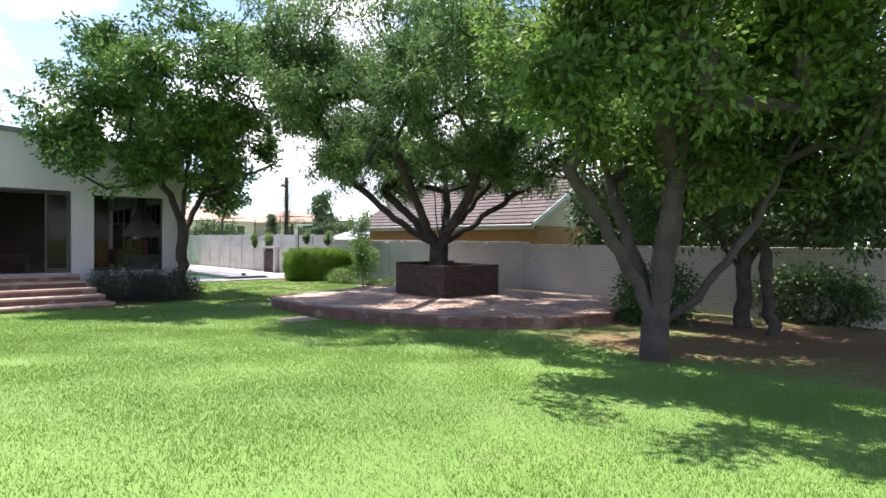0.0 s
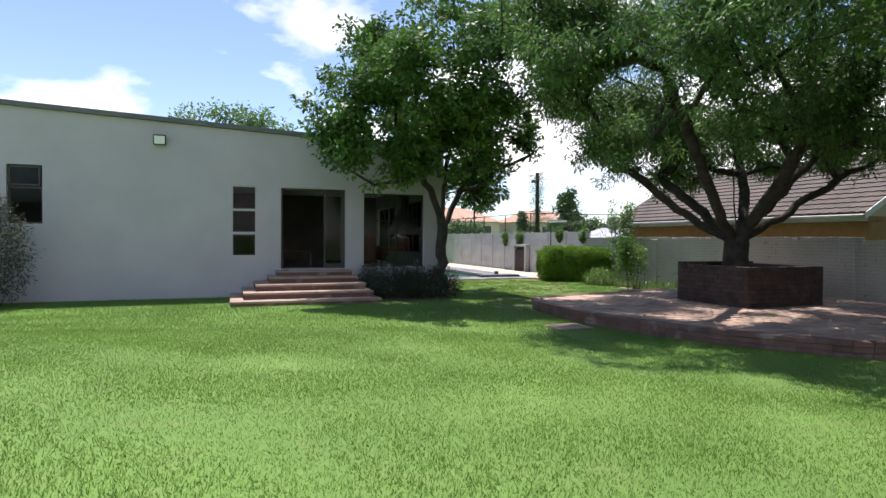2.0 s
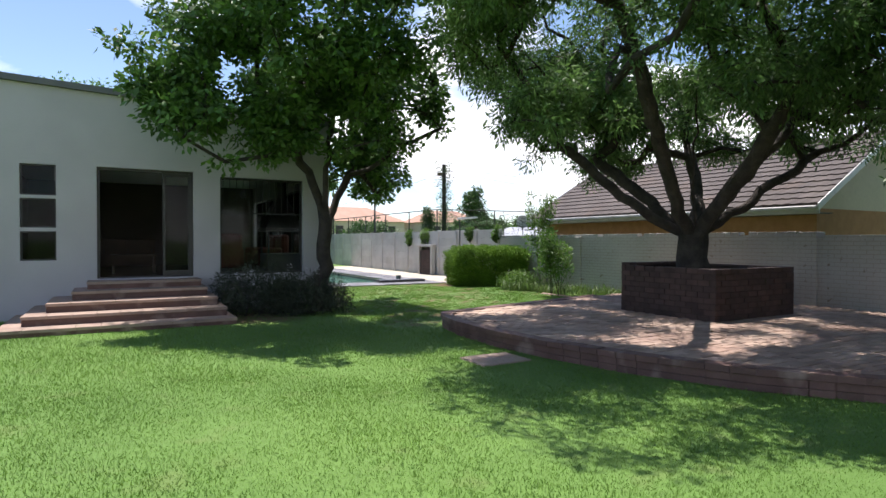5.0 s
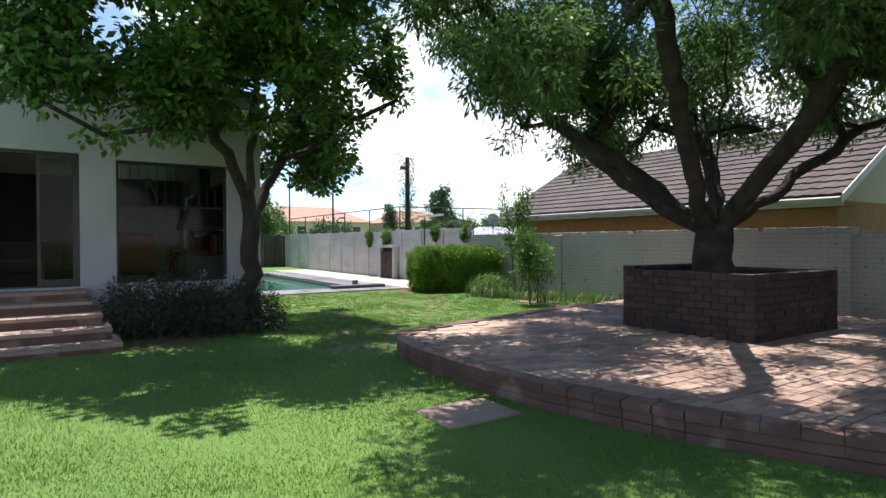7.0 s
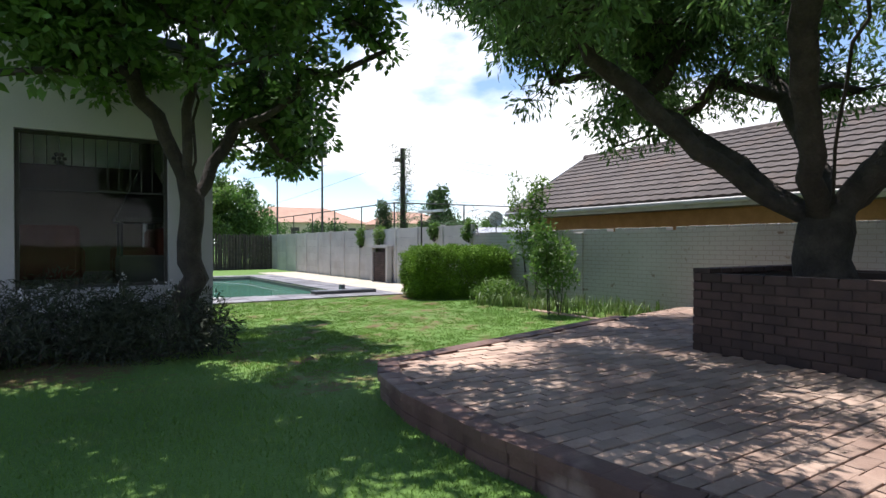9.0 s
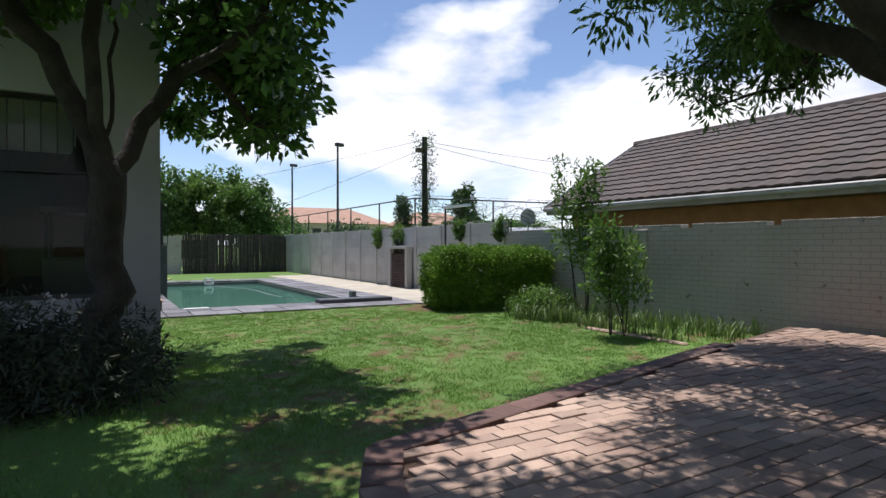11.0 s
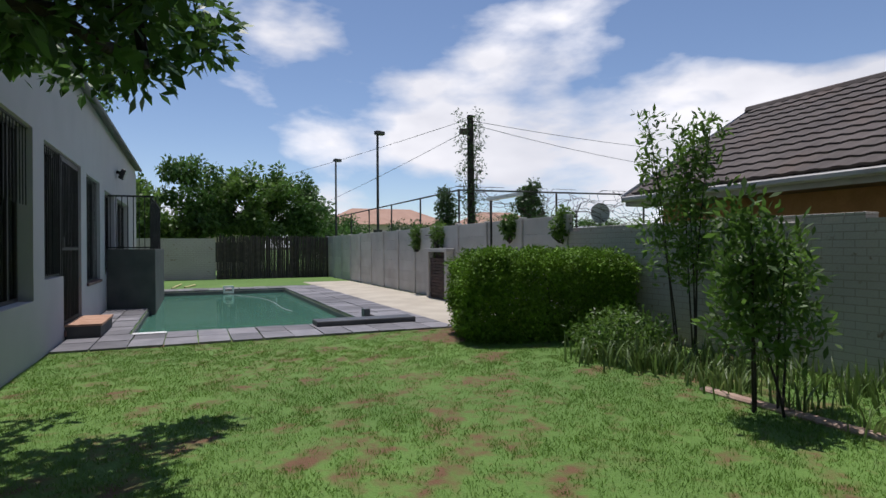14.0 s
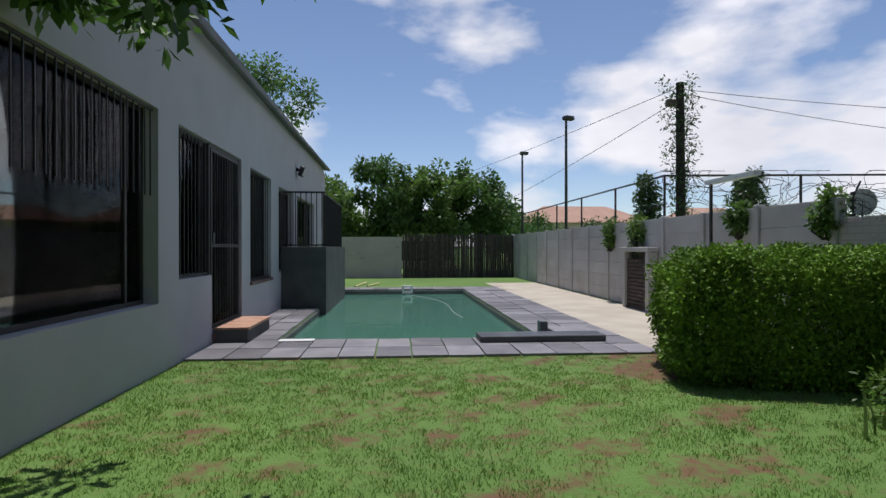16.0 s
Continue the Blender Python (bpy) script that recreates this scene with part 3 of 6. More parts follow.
framed_window("window_6", "x", PX, 20.0, 22.65, 0.33, 2.46, mullions=(22.25,), bars=20, bar_from=1.5, rail=False, label="large dark sliding window with upper iron bars", depth=0.16)
framed_window("window_7", "x", PX, 23.24, 24.43, 0.56, 2.42, bars=9, label="dark barred side light beside the door", depth=0.14)
framed_window("window_8", "x", PX, 26.6, 28.3, 0.33, 2.37, mullions=(27.4,), bars=10, label="dark barred window with a painted sill", sill=True, depth=0.14)
framed_window("window_9", "x", PX, 29.05, 30.9, 0.4, 2.3, mullions=(30.0,), label="dark window with pale curtains", depth=0.14)
framed_window("window_10", "x", PX, 31.4, 34.5, 0.2, 2.3, mullions=(32.4, 33.5), label="wide dark sliding window", depth=0.14)

# front sliding door, partly open
d1 = tagged(new("door_1"), "open dark aluminium sliding door above the front steps", "door", kind="structure")
boxes("door_frame", [(1.78, 1.83, FY + 0.1, FY + 0.2, 0.33, 2.59), (3.53, 3.58, FY + 0.1, FY + 0.2, 0.33, 2.59), (1.83, 3.53, FY + 0.1, FY + 0.2, 2.54, 2.59), (1.83, 3.53, FY + 0.1, FY + 0.2, 0.33, 0.355)], BRONZE, d1)
leaf = boxes("door_leaf", [(2.98, 3.03, FY + 0.12, FY + 0.16, 0.36, 2.54), (3.48, 3.53, FY + 0.12, FY + 0.16, 0.36, 2.54), (3.03, 3.48, FY + 0.12, FY + 0.16, 2.47, 2.54), (3.03, 3.48, FY + 0.12, FY + 0.16, 0.36, 0.46)], BRONZE, d1)
p = boxes("pane", [(3.03, 3.48, FY + 0.135, FY + 0.141, 0.46, 2.47)], GLASS, leaf)
boxes("handle", [(3.0, 3.02, FY + 0.09, FY + 0.12, 1.25, 1.5)], DARKSTEEL, leaf)

# pool door with its barred gate
d2 = tagged(new("door_2"), "black barred security gate before the pool-side door", "door", kind="structure")
boxes("door_frame", [(PX - 0.12, PX - 0.04, 24.463, 24.51, -0.26, 2.417), (PX - 0.12, PX - 0.04, 25.97, 26.017, -0.26, 2.417), (PX - 0.12, PX - 0.04, 24.51, 25.97, 2.37, 2.417)], BLACKIRON, d2)
gate = boxes("gate_frame", [(PX - 0.07, PX - 0.03, 24.53, 24.57, -0.2, 2.36), (PX - 0.07, PX - 0.03, 25.91, 25.95, -0.2, 2.36), (PX - 0.07, PX - 0.03, 24.57, 25.91, 2.32, 2.36), (PX - 0.07, PX - 0.03, 24.57, 25.91, 0.95, 1.0), (PX - 0.07, PX - 0.03, 24.57, 25.91, -0.2, -0.15)], BLACKIRON, d2)
for k in range(11):
    y = 24.57 + 1.34 * (k + 0.5) / 11
    boxes("bar", [(PX - 0.058, PX - 0.042, y - 0.008, y + 0.008, -0.15, 2.32)], BLACKIRON, gate)
boxes("lock", [(PX - 0.085, PX - 0.02, 24.6, 24.68, 0.98, 1.16)], DARKSTEEL, gate)
pn = boxes("pane", [(PX - 0.2, PX - 0.194, 24.51, 25.97, -0.1, 2.37)], GLASS, d2)
boxes("threshold", [(PX - 0.25, PX + 0.03, 24.463, 26.017, -0.36, -0.262)], STEPRED, d2, "worn red painted threshold", bevel=0.01)

# things indoors, seen dimly through the glass
def armchair(x, y, rz):
    c = tagged(new("armchair"), "red upholstered armchair in the dim living room", "armchair", "armchairs in the living room")
    boxes("seat", [(-0.34, 0.34, -0.3, 0.36, 0.12, 0.45)], REDFABRIC, c, bevel=0.05)
    boxes("backrest", [(-0.42, 0.42, 0.3, 0.5, 0.12, 0.98)], REDFABRIC, c, bevel=0.06)
    for s in (-1, 1):
        boxes("armrest", [(s * 0.42 - 0.08, s * 0.42 + 0.08, -0.32, 0.3, 0.12, 0.62)], REDFABRIC, c, bevel=0.05)
        for yy in (-0.26, 0.42):
            boxes("leg", [(s * 0.38 - 0.025, s * 0.38 + 0.025, yy - 0.025, yy + 0.025, 0, 0.12)], DARKWOOD, c)
    c.matrix_basis = pose(x, y, 0.30, 0, 0, rz)
    return c


armchair(4.45, 20.6, 180)
armchair(5.75, 21.35, -90)
armchair(5.75, 22.35, -90)
tb = tagged(new("coffee_table"), "low dark wooden table inside the open door", "table")
boxes("tabletop", [(-0.5, 0.5, -0.3, 0.3, 0.42, 0.46)], DARKWOOD, tb, bevel=0.008)
for sx in (-0.45, 0.45):
    for sy in (-0.25, 0.25):
        boxes("leg", [(sx - 0.025, sx + 0.025, sy - 0.025, sy + 0.025, 0, 0.42)], DARKWOOD, tb)
tb.matrix_basis = pose(2.5, 21.5, 0.30)
cb = tagged(new("sideboard"), "dark wooden sideboard against the rear wall", "sideboard")
body = boxes("body", [(1.2, 3.2, 25.8, 26.28, 0.30, 1.15)], DARKWOOD, cb, bevel=0.01)
for k in range(3):
    dd = boxes("door", [(1.23 + k * 0.66, 1.85 + k * 0.66, 25.775, 25.8, 0.4, 1.1)], DARKWOOD, cb)
    boxes("handle", [(1.77 + k * 0.66, 1.79 + k * 0.66, 25.75, 25.775, 0.7, 0.85)], DARKSTEEL, dd)


fp = tagged(new("indoor_fireplace"), "dark hooded fireplace standing in the dim room", "fireplace")
bm = bmesh.new()
for xa, xb, ya, yb, za, xc, xd, yc, yd, zc in ((5.38, 6.3, 19.75, 20.65, 1.42, 5.72, 5.98, 20.1, 20.35, 2.2), (5.36, 6.32, 19.73, 20.67, 1.34, 5.36, 6.32, 19.73, 20.67, 1.42), (5.74, 5.96, 20.12, 20.33, 2.2, 5.74, 5.96, 20.12, 20.33, 2.95)):
    lo = [bm.verts.new(c) for c in ((xa, ya, za), (xb, ya, za), (xb, yb, za), (xa, yb, za))]
    hi = [bm.verts.new(c) for c in ((xc, yc, zc), (xd, yc, zc), (xd, yd, zc), (xc, yd, zc))]
    bm.faces.new(lo[::-1]); bm.faces.new(hi)
    for k in range(4):
        bm.faces.new((lo[k], lo[(k + 1) % 4], hi[(k + 1) % 4], hi[k]))
part("hood", bm, BLACKIRON, fp, "black sheet metal hood with a flue")
boxes("hearth", [(5.4, 6.28, 19.77, 20.63, 0.30, 0.78)], PLASTER_SHADED, fp, bevel=0.02)
for px_ in (5.42, 6.22):
    for py_ in (19.79, 20.57):
        boxes("post", [(px_, px_ + 0.04, py_, py_ + 0.04, 0.78, 1.34)], BLACKIRON, fp)


def curtain(y0, y1, x, z0, z1):
    bm = bmesh.new()
    n = 40
    rows = [[bm.verts.new((x + 0.03 * math.sin(k * 1.3), y0 + (y1 - y0) * k / n, z)) for k in range(n + 1)] for z in (z0, z1)]
    for k in range(n):
        bm.faces.new((rows[0][k], rows[0][k + 1], rows[1][k + 1], rows[1][k]))
    bmesh.ops.solidify(bm, geom=bm.faces, thickness=0.008)
    return tagged(part("curtain", bm, CURTAIN), "pale pleated curtain hanging behind the window", "curtain", "curtains of the pool-side rooms")


curtain(29.9, 30.8, PX - 0.33, 0.4, 2.4)
curtain(31.5, 32.3, PX - 0.33, 0.3, 2.4)


def flood_lamp(loc, tilt, rz):
    f = tagged(new("flood_lamp"), "black outdoor flood lamp fixed to the wall", "wall lamp", "flood lamps of the house")
    boxes("bracket", [(-0.04, 0.04, -0.10, 0, -0.04, 0.04)], BLACKIRON, f, bevel=0.006)
    h = boxes("housing", [(-0.15, 0.15, -0.22, -0.1, -0.14, 0.12)], BLACKIRON, f, bevel=0.02)
    boxes("lamp_glass", [(-0.125, 0.125, -0.228, -0.221, -0.11, 0.095)], LENS, h, "pale glass front")
    f.matrix_basis = pose(*loc, tilt, 0, rz)
    return f


flood_lamp((-1.25, FY, 3.74), 12, 0)
flood_lamp((PX, 31.3, 2.98), 20, 90)

# ---- front steps ----
stp = tagged(new("front_steps"), "broad red-brown brick steps with paler treads", "steps", kind="structure")
# Treads take a paler brick colour than the risers.
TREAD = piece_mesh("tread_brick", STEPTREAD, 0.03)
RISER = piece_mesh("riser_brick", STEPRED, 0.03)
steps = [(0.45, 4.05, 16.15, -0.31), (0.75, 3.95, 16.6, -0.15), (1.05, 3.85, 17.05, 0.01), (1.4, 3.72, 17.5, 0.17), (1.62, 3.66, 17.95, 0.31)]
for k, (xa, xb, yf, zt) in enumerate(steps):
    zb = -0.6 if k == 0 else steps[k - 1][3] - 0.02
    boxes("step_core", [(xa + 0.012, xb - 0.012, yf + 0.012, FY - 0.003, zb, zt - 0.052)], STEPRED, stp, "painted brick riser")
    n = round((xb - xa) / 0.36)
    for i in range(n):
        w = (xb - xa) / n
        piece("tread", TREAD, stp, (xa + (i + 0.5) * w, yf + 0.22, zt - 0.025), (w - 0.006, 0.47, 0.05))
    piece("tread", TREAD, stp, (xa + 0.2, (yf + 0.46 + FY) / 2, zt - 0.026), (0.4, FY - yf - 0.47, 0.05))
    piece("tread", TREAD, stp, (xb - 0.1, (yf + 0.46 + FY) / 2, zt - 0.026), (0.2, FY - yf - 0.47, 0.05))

# ---- pool ----
x0, x1, y0, y1 = POOL
shell = tagged(new("pool"), "rectangular swimming pool with green water and slate coping", "swimming pool", kind="structure")
boxes("shell", [(x0 - 0.2, x1 + 0.2, y0 - 0.2, y1 + 0.2, -1.7, -1.5), (x0 - 0.2, x0, y0, y1, -1.5, -0.47), (x1, x1 + 0.2, y0, y1, -1.5, -0.47), (x0 - 0.2, x1 + 0.2, y0 - 0.2, y0, -1.5, -0.47), (x0 - 0.2, x1 + 0.2, y1, y1 + 0.2, -1.5, -0.47)], POOLSHELL, shell, "green marbled pool lining")
boxes("pool_step", [(x1 - 1.5, x1 - 0.01, y0 + 0.01, y0 + 1.2, -1.5, -0.85), (x0 + 0.01, x1 - 1.5, y0 + 0.01, y0 + 0.5, -1.5, -0.80)], POOLPALE, shell, "pale underwater ledge")
boxes("pool_seat", [(x1 - 0.9, x1 - 0.01, y0 + 3.5, y0 + 5.2, -1.5, -0.78)], POOLPALE, shell, "pale underwater seat")
boxes("water", [(x0 + 0.004, x1 - 0.004, y0 + 0.004, y1 - 0.004, -0.58, -0.565)], WATER, shell, "still green pool water").visible_shadow = False
boxes("waterline_band", [(x0 + 0.003, x0 + 0.02, y0, y1, -0.75, -0.47), (x1 - 0.02, x1 - 0.003, y0, y1, -0.75, -0.47), (x0 + 0.02, x1 - 0.02, y1 - 0.02, y1 - 0.003, -0.75, -0.47)], SLATE_DARK, shell, "dark tiled waterline")
SL = piece_mesh("slate_tile", SLATE, 0.02)
random.seed(4)


def slate_strip(xa, xb, ya, yb, sx, sy):
    nx, ny = max(1, round((xb - xa) / sx)), max(1, round((yb - ya) / sy))
    for i in range(nx):
        for j in range(ny):
            w, h = (xb - xa) / nx, (yb - ya) / ny
            piece("slate_tile", SL, shell, (xa + (i + 0.5) * w, ya + (j + 0.5) * h, -0.425 + random.uniform(-0.004, 0.004)), (w - random.uniform(0.012, 0.026), h - random.uniform(0.012, 0.026), 0.05), random.uniform(-0.012, 0.012))


slate_strip(PX + 0.02, 12.6, 23.3, 24.0, 0.45, 0.7)
slate_strip(PX + 0.02, 12.6, 24.0, y0, 0.45, 0.7)
slate_strip(x1, 12.6, y0, 36.0, 0.62, 0.5)
slate_strip(PX + 0.02, x0, y0, 29.2, 0.45, 0.5)
slate_strip(x0, x1, y1, 36.0, 0.5, 0.55)
boxes("grout_bed", [(PX, 12.62, 23.28, y0, -0.6, -0.445), (x1, 12.62, y0, 36.02, -0.6, -0.445), (PX, x0, y0, y1, -0.6, -0.445), (PX, x1, y1, 36.02, -0.6, -0.445)], CONCRETE, shell)
# raised slate ledge at the pool corner
boxes("raised_ledge", [(10.36, 12.18, 24.18, 24.62, -0.40, -0.31)], SLATE_DARK, shell, "raised dark slate ledge", bevel=0.01)
boxes("raised_ledge", [(11.55, 12.18, 24.62, 25.15, -0.40, -0.315)], SLATE, shell, "raised slate ledge", bevel=0.01)
boxes("skimmer_cover", [(11.40, 11.52, 24.9, 25.1, -0.40, -0.2)], SLATE_DARK, shell, bevel=0.01)
sh = tagged(new("slide_ramp"), "pale blue plastic pool slide cover on the ledge", "pool cover")
boxes("body", [(10.55, 11.39, 24.63, 24.75, -0.40, -0.36)], PLASTICBLUE, sh, bevel=0.015)
sk = tagged(new("pool_inlet"), "white plastic inlet box on the far pool edge", "pool fitting")
boxes("frame", [(9.35, 9.41, y1 - 0.06, y1 + 0.01, -0.54, -0.28), (9.63, 9.69, y1 - 0.06, y1 + 0.01, -0.54, -0.28), (9.41, 9.63, y1 - 0.06, y1 + 0.01, -0.33, -0.28), (9.41, 9.63, y1 - 0.06, y1 + 0.01, -0.54, -0.47)], WHITE, sk, bevel=0.008)
hose = [(9.5 + 1.45 * t + 0.35 * math.sin(4.5 * t), y1 - 0.2 - 6.2 * t, -0.562) for t in [k / 30 for k in range(31)]]
tagged(tubes("pool_hose", [(hose, 0.009)], GREYROOF, sides=6), "pale cleaner hose floating on the water", "hose")
wr = tagged(boxes("white_slab", [(7.5, 8.0, 24.5, 24.68, -0.40, -0.385)], WHITE, bevel=0.004), "thin white slab on the pool coping", "slab")
dst = tagged(new("door_step"), "block step with terracotta top below the barred door", "step", kind="structure")
# Sides of the step get the plaster darkened for shade.
boxes("step_body", [(PX + 0.005, 7.08, 24.5, 25.9, -0.42, -0.22)], PLASTER_SHADED, dst)
TT = piece_mesh("terracotta", TERRA, 0.03)
for k in range(4):
    piece("step_tile", TT, dst, (6.85, 24.68 + 0.35 * k, -0.205), (0.5, 0.34, 0.035))
tagged(boxes("concrete_apron", [(12.62, 14.62, 23.2, 38.5, -0.6, -0.43)], CONCRETE), "sandy concrete apron along the boundary wall", "paving", kind="structure")

# walled enclosure with an iron rail beside the pool; its shade is in the plaster colour
en = tagged(new("pump_enclosure"), "plastered enclosure wall coloured as in shade, topped by iron railings", "enclosure wall", kind="structure")
boxes("low_wall", [(PX + 0.005, 7.6, 29.3, 29.5, -0.6, 0.97), (7.4, 7.6, 29.5, 34.0, -0.6, 0.97)], PLASTER_SHADED, en, bevel=0.008)
boxes("rail", [(PX + 0.02, 7.58, 29.37, 29.41, 2.18, 2.22), (PX + 0.02, 7.58, 29.37, 29.41, 0.99, 1.02), (7.48, 7.52, 29.5, 34.0, 2.18, 2.22)], BLACKIRON, en)
for k in range(9):
    boxes("bar", [(PX + 0.06 + k * 0.118, PX + 0.078 + k * 0.118, 29.38, 29.40, 0.97, 2.2)], BLACKIRON, en)
for k in range(30):
    boxes("bar", [(7.491, 7.509, 29.55 + k * 0.15, 29.568 + k * 0.15, 0.97, 2.2)], BLACKIRON, en)
yel = tagged(tubes("pool_pole", [([(7.75, 36.3, -0.40), (8.0, 38.6, -0.40)], 0.035), ([(8.15, 36.6, -0.40), (8.5, 38.0, -0.40)], 0.035)], PLASTICYEL, sides=8), "yellow plastic pool poles lying on the grass", "pole")

# ---- boundary walls ----
WX = 14.7
bw = tagged(new("brick_boundary_wall"), "grey painted brick boundary wall with a worn top", "wall", kind="structure")
boxes("wall_body", [(WX, WX + 0.22, 12.0, 23.0, -0.7, 1.24)], PAINTBRICK, bw)
boxes("wall_body", [(WX, WX + 0.22, -14.0, 11.6, -0.7, 1.16)], PAINTBRICK, bw)
boxes("pier", [(WX - 0.06, WX + 0.28, 11.6, 12.0, -0.7, 1.3)], PAINTBRICK, bw, bevel=0.01)
boxes("pier", [(WX - 0.05, WX + 0.28, 18.55, 18.8, -0.7, 1.235)], PAINTBRICK, bw, bevel=0.01)
random.seed(7)
CB = piece_mesh("coping_brick", PAINTBRICK, 0.05)
y = 12.05
while y < 22.9:
    if random.random() < 0.93:
        piece("coping_brick", CB, bw, (WX + 0.11 + random.uniform(-0.008, 0.008), y + 0.1, 1.275 + random.uniform(-0.004, 0.004)), (0.21, 0.205, 0.07), random.uniform(-0.02, 0.02))
    y += 0.215
y = -4.0
while y < 11.5:
    if random.random() < 0.93:
        piece("coping_brick", CB, bw, (WX + 0.11, y + 0.1, 1.195), (0.21, 0.205, 0.07), random.uniform(-0.02, 0.02))
    y += 0.215

pw = tagged(new("precast_wall"), "grey painted precast panel wall with posts", "wall", kind="structure")
PAN = piece_mesh("precast_panel", PRECAST, 0.05)
BAYS = 13
bay = (43.4 - 23.0) / BAYS
for k in range(BAYS + 1):
    y = 23.0 + k * bay
    boxes("post", [(WX - 0.03, WX + 0.1, y - 0.06, y + 0.06, -0.9, 1.57 + 0.02 * (k % 2))], PRECAST, pw, bevel=0.008)
for k in range(BAYS):
    y = 23.0 + (k + 0.5) * bay
    rows = 7
    for r in range(rows):
        piece("panel", PAN, pw, (WX + 0.035, y, -0.75 + (r + 0.5) * 0.329), (0.05, bay - 0.13, 0.325), 0, 0, 0)
# built-in braai niche
br = tagged(new("braai"), "small brick braai built against the boundary wall", "fireplace")
boxes("side_wall", [(WX - 0.24, WX - 0.035, 29.15, 29.3, -0.43, 0.85)], PRECAST, br, bevel=0.01)
boxes("side_wall", [(WX - 0.24, WX - 0.035, 27.9, 28.05, -0.43, 0.85)], PRECAST, br, bevel=0.01)
boxes("top_slab", [(WX - 0.28, WX - 0.035, 27.85, 29.35, 0.85, 0.95)], PRECAST, br, bevel=0.01)
PB = piece_mesh("face_brick", PLANTBRICK, 0.06)
for r in range(13):
    for k in range(5):
        piece("brick", PB, br, (WX - 0.13, 28.17 + k * 0.235 + (0.06 if r % 2 else -0.0), -0.38 + r * 0.085), (0.1, 0.22, 0.075))
boxes("backing", [(WX - 0.085, WX - 0.035, 28.055, 29.145, -0.43, 0.84)], MORTAR, br)

tagged(boxes("wall_far", [(2.0, 9.4, 42.7, 42.92, -0.9, 1.45)], PAINTBRICK), "grey painted rear garden wall", "wall", kind="structure")
pf = tagged(new("pole_fence"), "dark weathered wooden pole fence at the garden end", "fence", kind="structure")
bm = bmesh.new()
tube(bm, [(0, 0, 0), (0, 0, 0.96), (0, 0, 1.0)], [0.5, 0.46, 0.3], 7)
me = bpy.data.meshes.new("pole"); bm.to_mesh(me); bm.free(); me.materials.append(WOODFENCE)
x = 9.45
random.seed(9)
while x < 14.6:
    w = random.uniform(0.07, 0.1)
    ob = put("pole", me, pf)
    ob.matrix_basis = Matrix.LocRotScale((x + w / 2, 42.7 + random.uniform(-0.015, 0.015), -0.75), Euler((0, random.uniform(-0.01, 0.01), random.random() * 6)), (w, w, 2.32 + random.uniform(-0.06, 0.05)))
    x += w * 0.97
boxes("rail", [(9.45, 14.6, 42.76, 42.84, 0.9, 1.0), (9.45, 14.6, 42.76, 42.84, -0.2, -0.1)], WOODFENCE, pf)

# mesh fence on the neighbour's side above the wall
fn = tagged(new("court_fence"), "dark steel post and rail fence above the wall", "fence", kind="structure")
ys = [29.0 + 3.0 * k for k in range(6)]
for y in ys:
    tubes("post", [([(15.35, y, -0.8), (15.35, y, 2.62)], 0.03)], DARKSTEEL, fn)
tubes("rail", [([(15.35, ys[0], 2.6), (15.35, ys[-1], 2.6)], 0.025)], DARKSTEEL, fn)
tubes("rail", [([(15.35, ys[0], 2.6), (30.0, 27.6, 2.62)], 0.025)], DARKSTEEL, fn)
for k in range(1, 5):
    x = 15.35 + 3.1 * k
    tubes("post", [([(x, 29.0 - 0.0956 * (x - 15.35), -0.8), (x, 29.0 - 0.0956 * (x - 15.35), 2.62)], 0.03)], DARKSTEEL, fn)


def street_lamp(x, y, top):
    s = tagged(new("court_lamp"), "tall thin dark floodlight pole behind the wall", "lamp post", "lamps of the court")
    tubes("pole", [([(0, 0, 0), (0, 0, top)], [0.06, 0.045])], DARKSTEEL, s)
    boxes("lamp_head", [(-0.1, 0.3, -0.12, 0.12, top - 0.05, top + 0.1)], DARKSTEEL, s, bevel=0.03)
    s.matrix_basis = pose(x, y, -0.5, 0, 0, 20)


street_lamp(15.15, 36.1, 6.0)
street_lamp(15.25, 43.7, 6.0)
street_lamp(22.5, 27.5, 3.7)

pole = tagged(new("utility_pole"), "old timber utility pole overgrown with creeper", "utility pole")
tubes("post", [([(15.75, 29.0, -0.6), (15.72, 29.0, 4.75)], [0.13, 0.09])], BARK, pole, sides=10)
boxes("crossarm", [(15.4, 15.62, 28.93, 29.07, 4.2, 4.35)], DARKWOOD, pole)


def wire(name, a, b, sag):
    pts = [Vector(a).lerp(Vector(b), t) - Vector((0, 0, sag * 4 * t * (1 - t))) for t in [k / 16 for k in range(17)]]
    return tagged(tubes(name, [(pts, 0.008)], DARKSTEEL, sides=5), "thin dark overhead cable", "cable", "overhead cables")


wire("cable", (15.6, 29, 4.3), (13.2, 62, 2.6), 0.3)
wire("cable", (15.7, 29, 4.65), (5, 90, 7.5), 0.8)
wire("cable", (15.75, 29, 4.6), (45, 34, 6.5), 0.7)
wire("cable", (15.75, 29, 4.5), (45, 36, 5.6), 0.9)
gp = tagged(new("goal_frame"), "white painted steel frame standing above the wall", "frame")
boxes("upright", [(14.45, 14.49, 25.45, 25.49, -0.43, 2.0)], DARKSTEEL, gp)
boxes("crossbar", [(14.40, 14.52, 24.2, 25.55, 2.0, 2.07)], WHITE, gp)

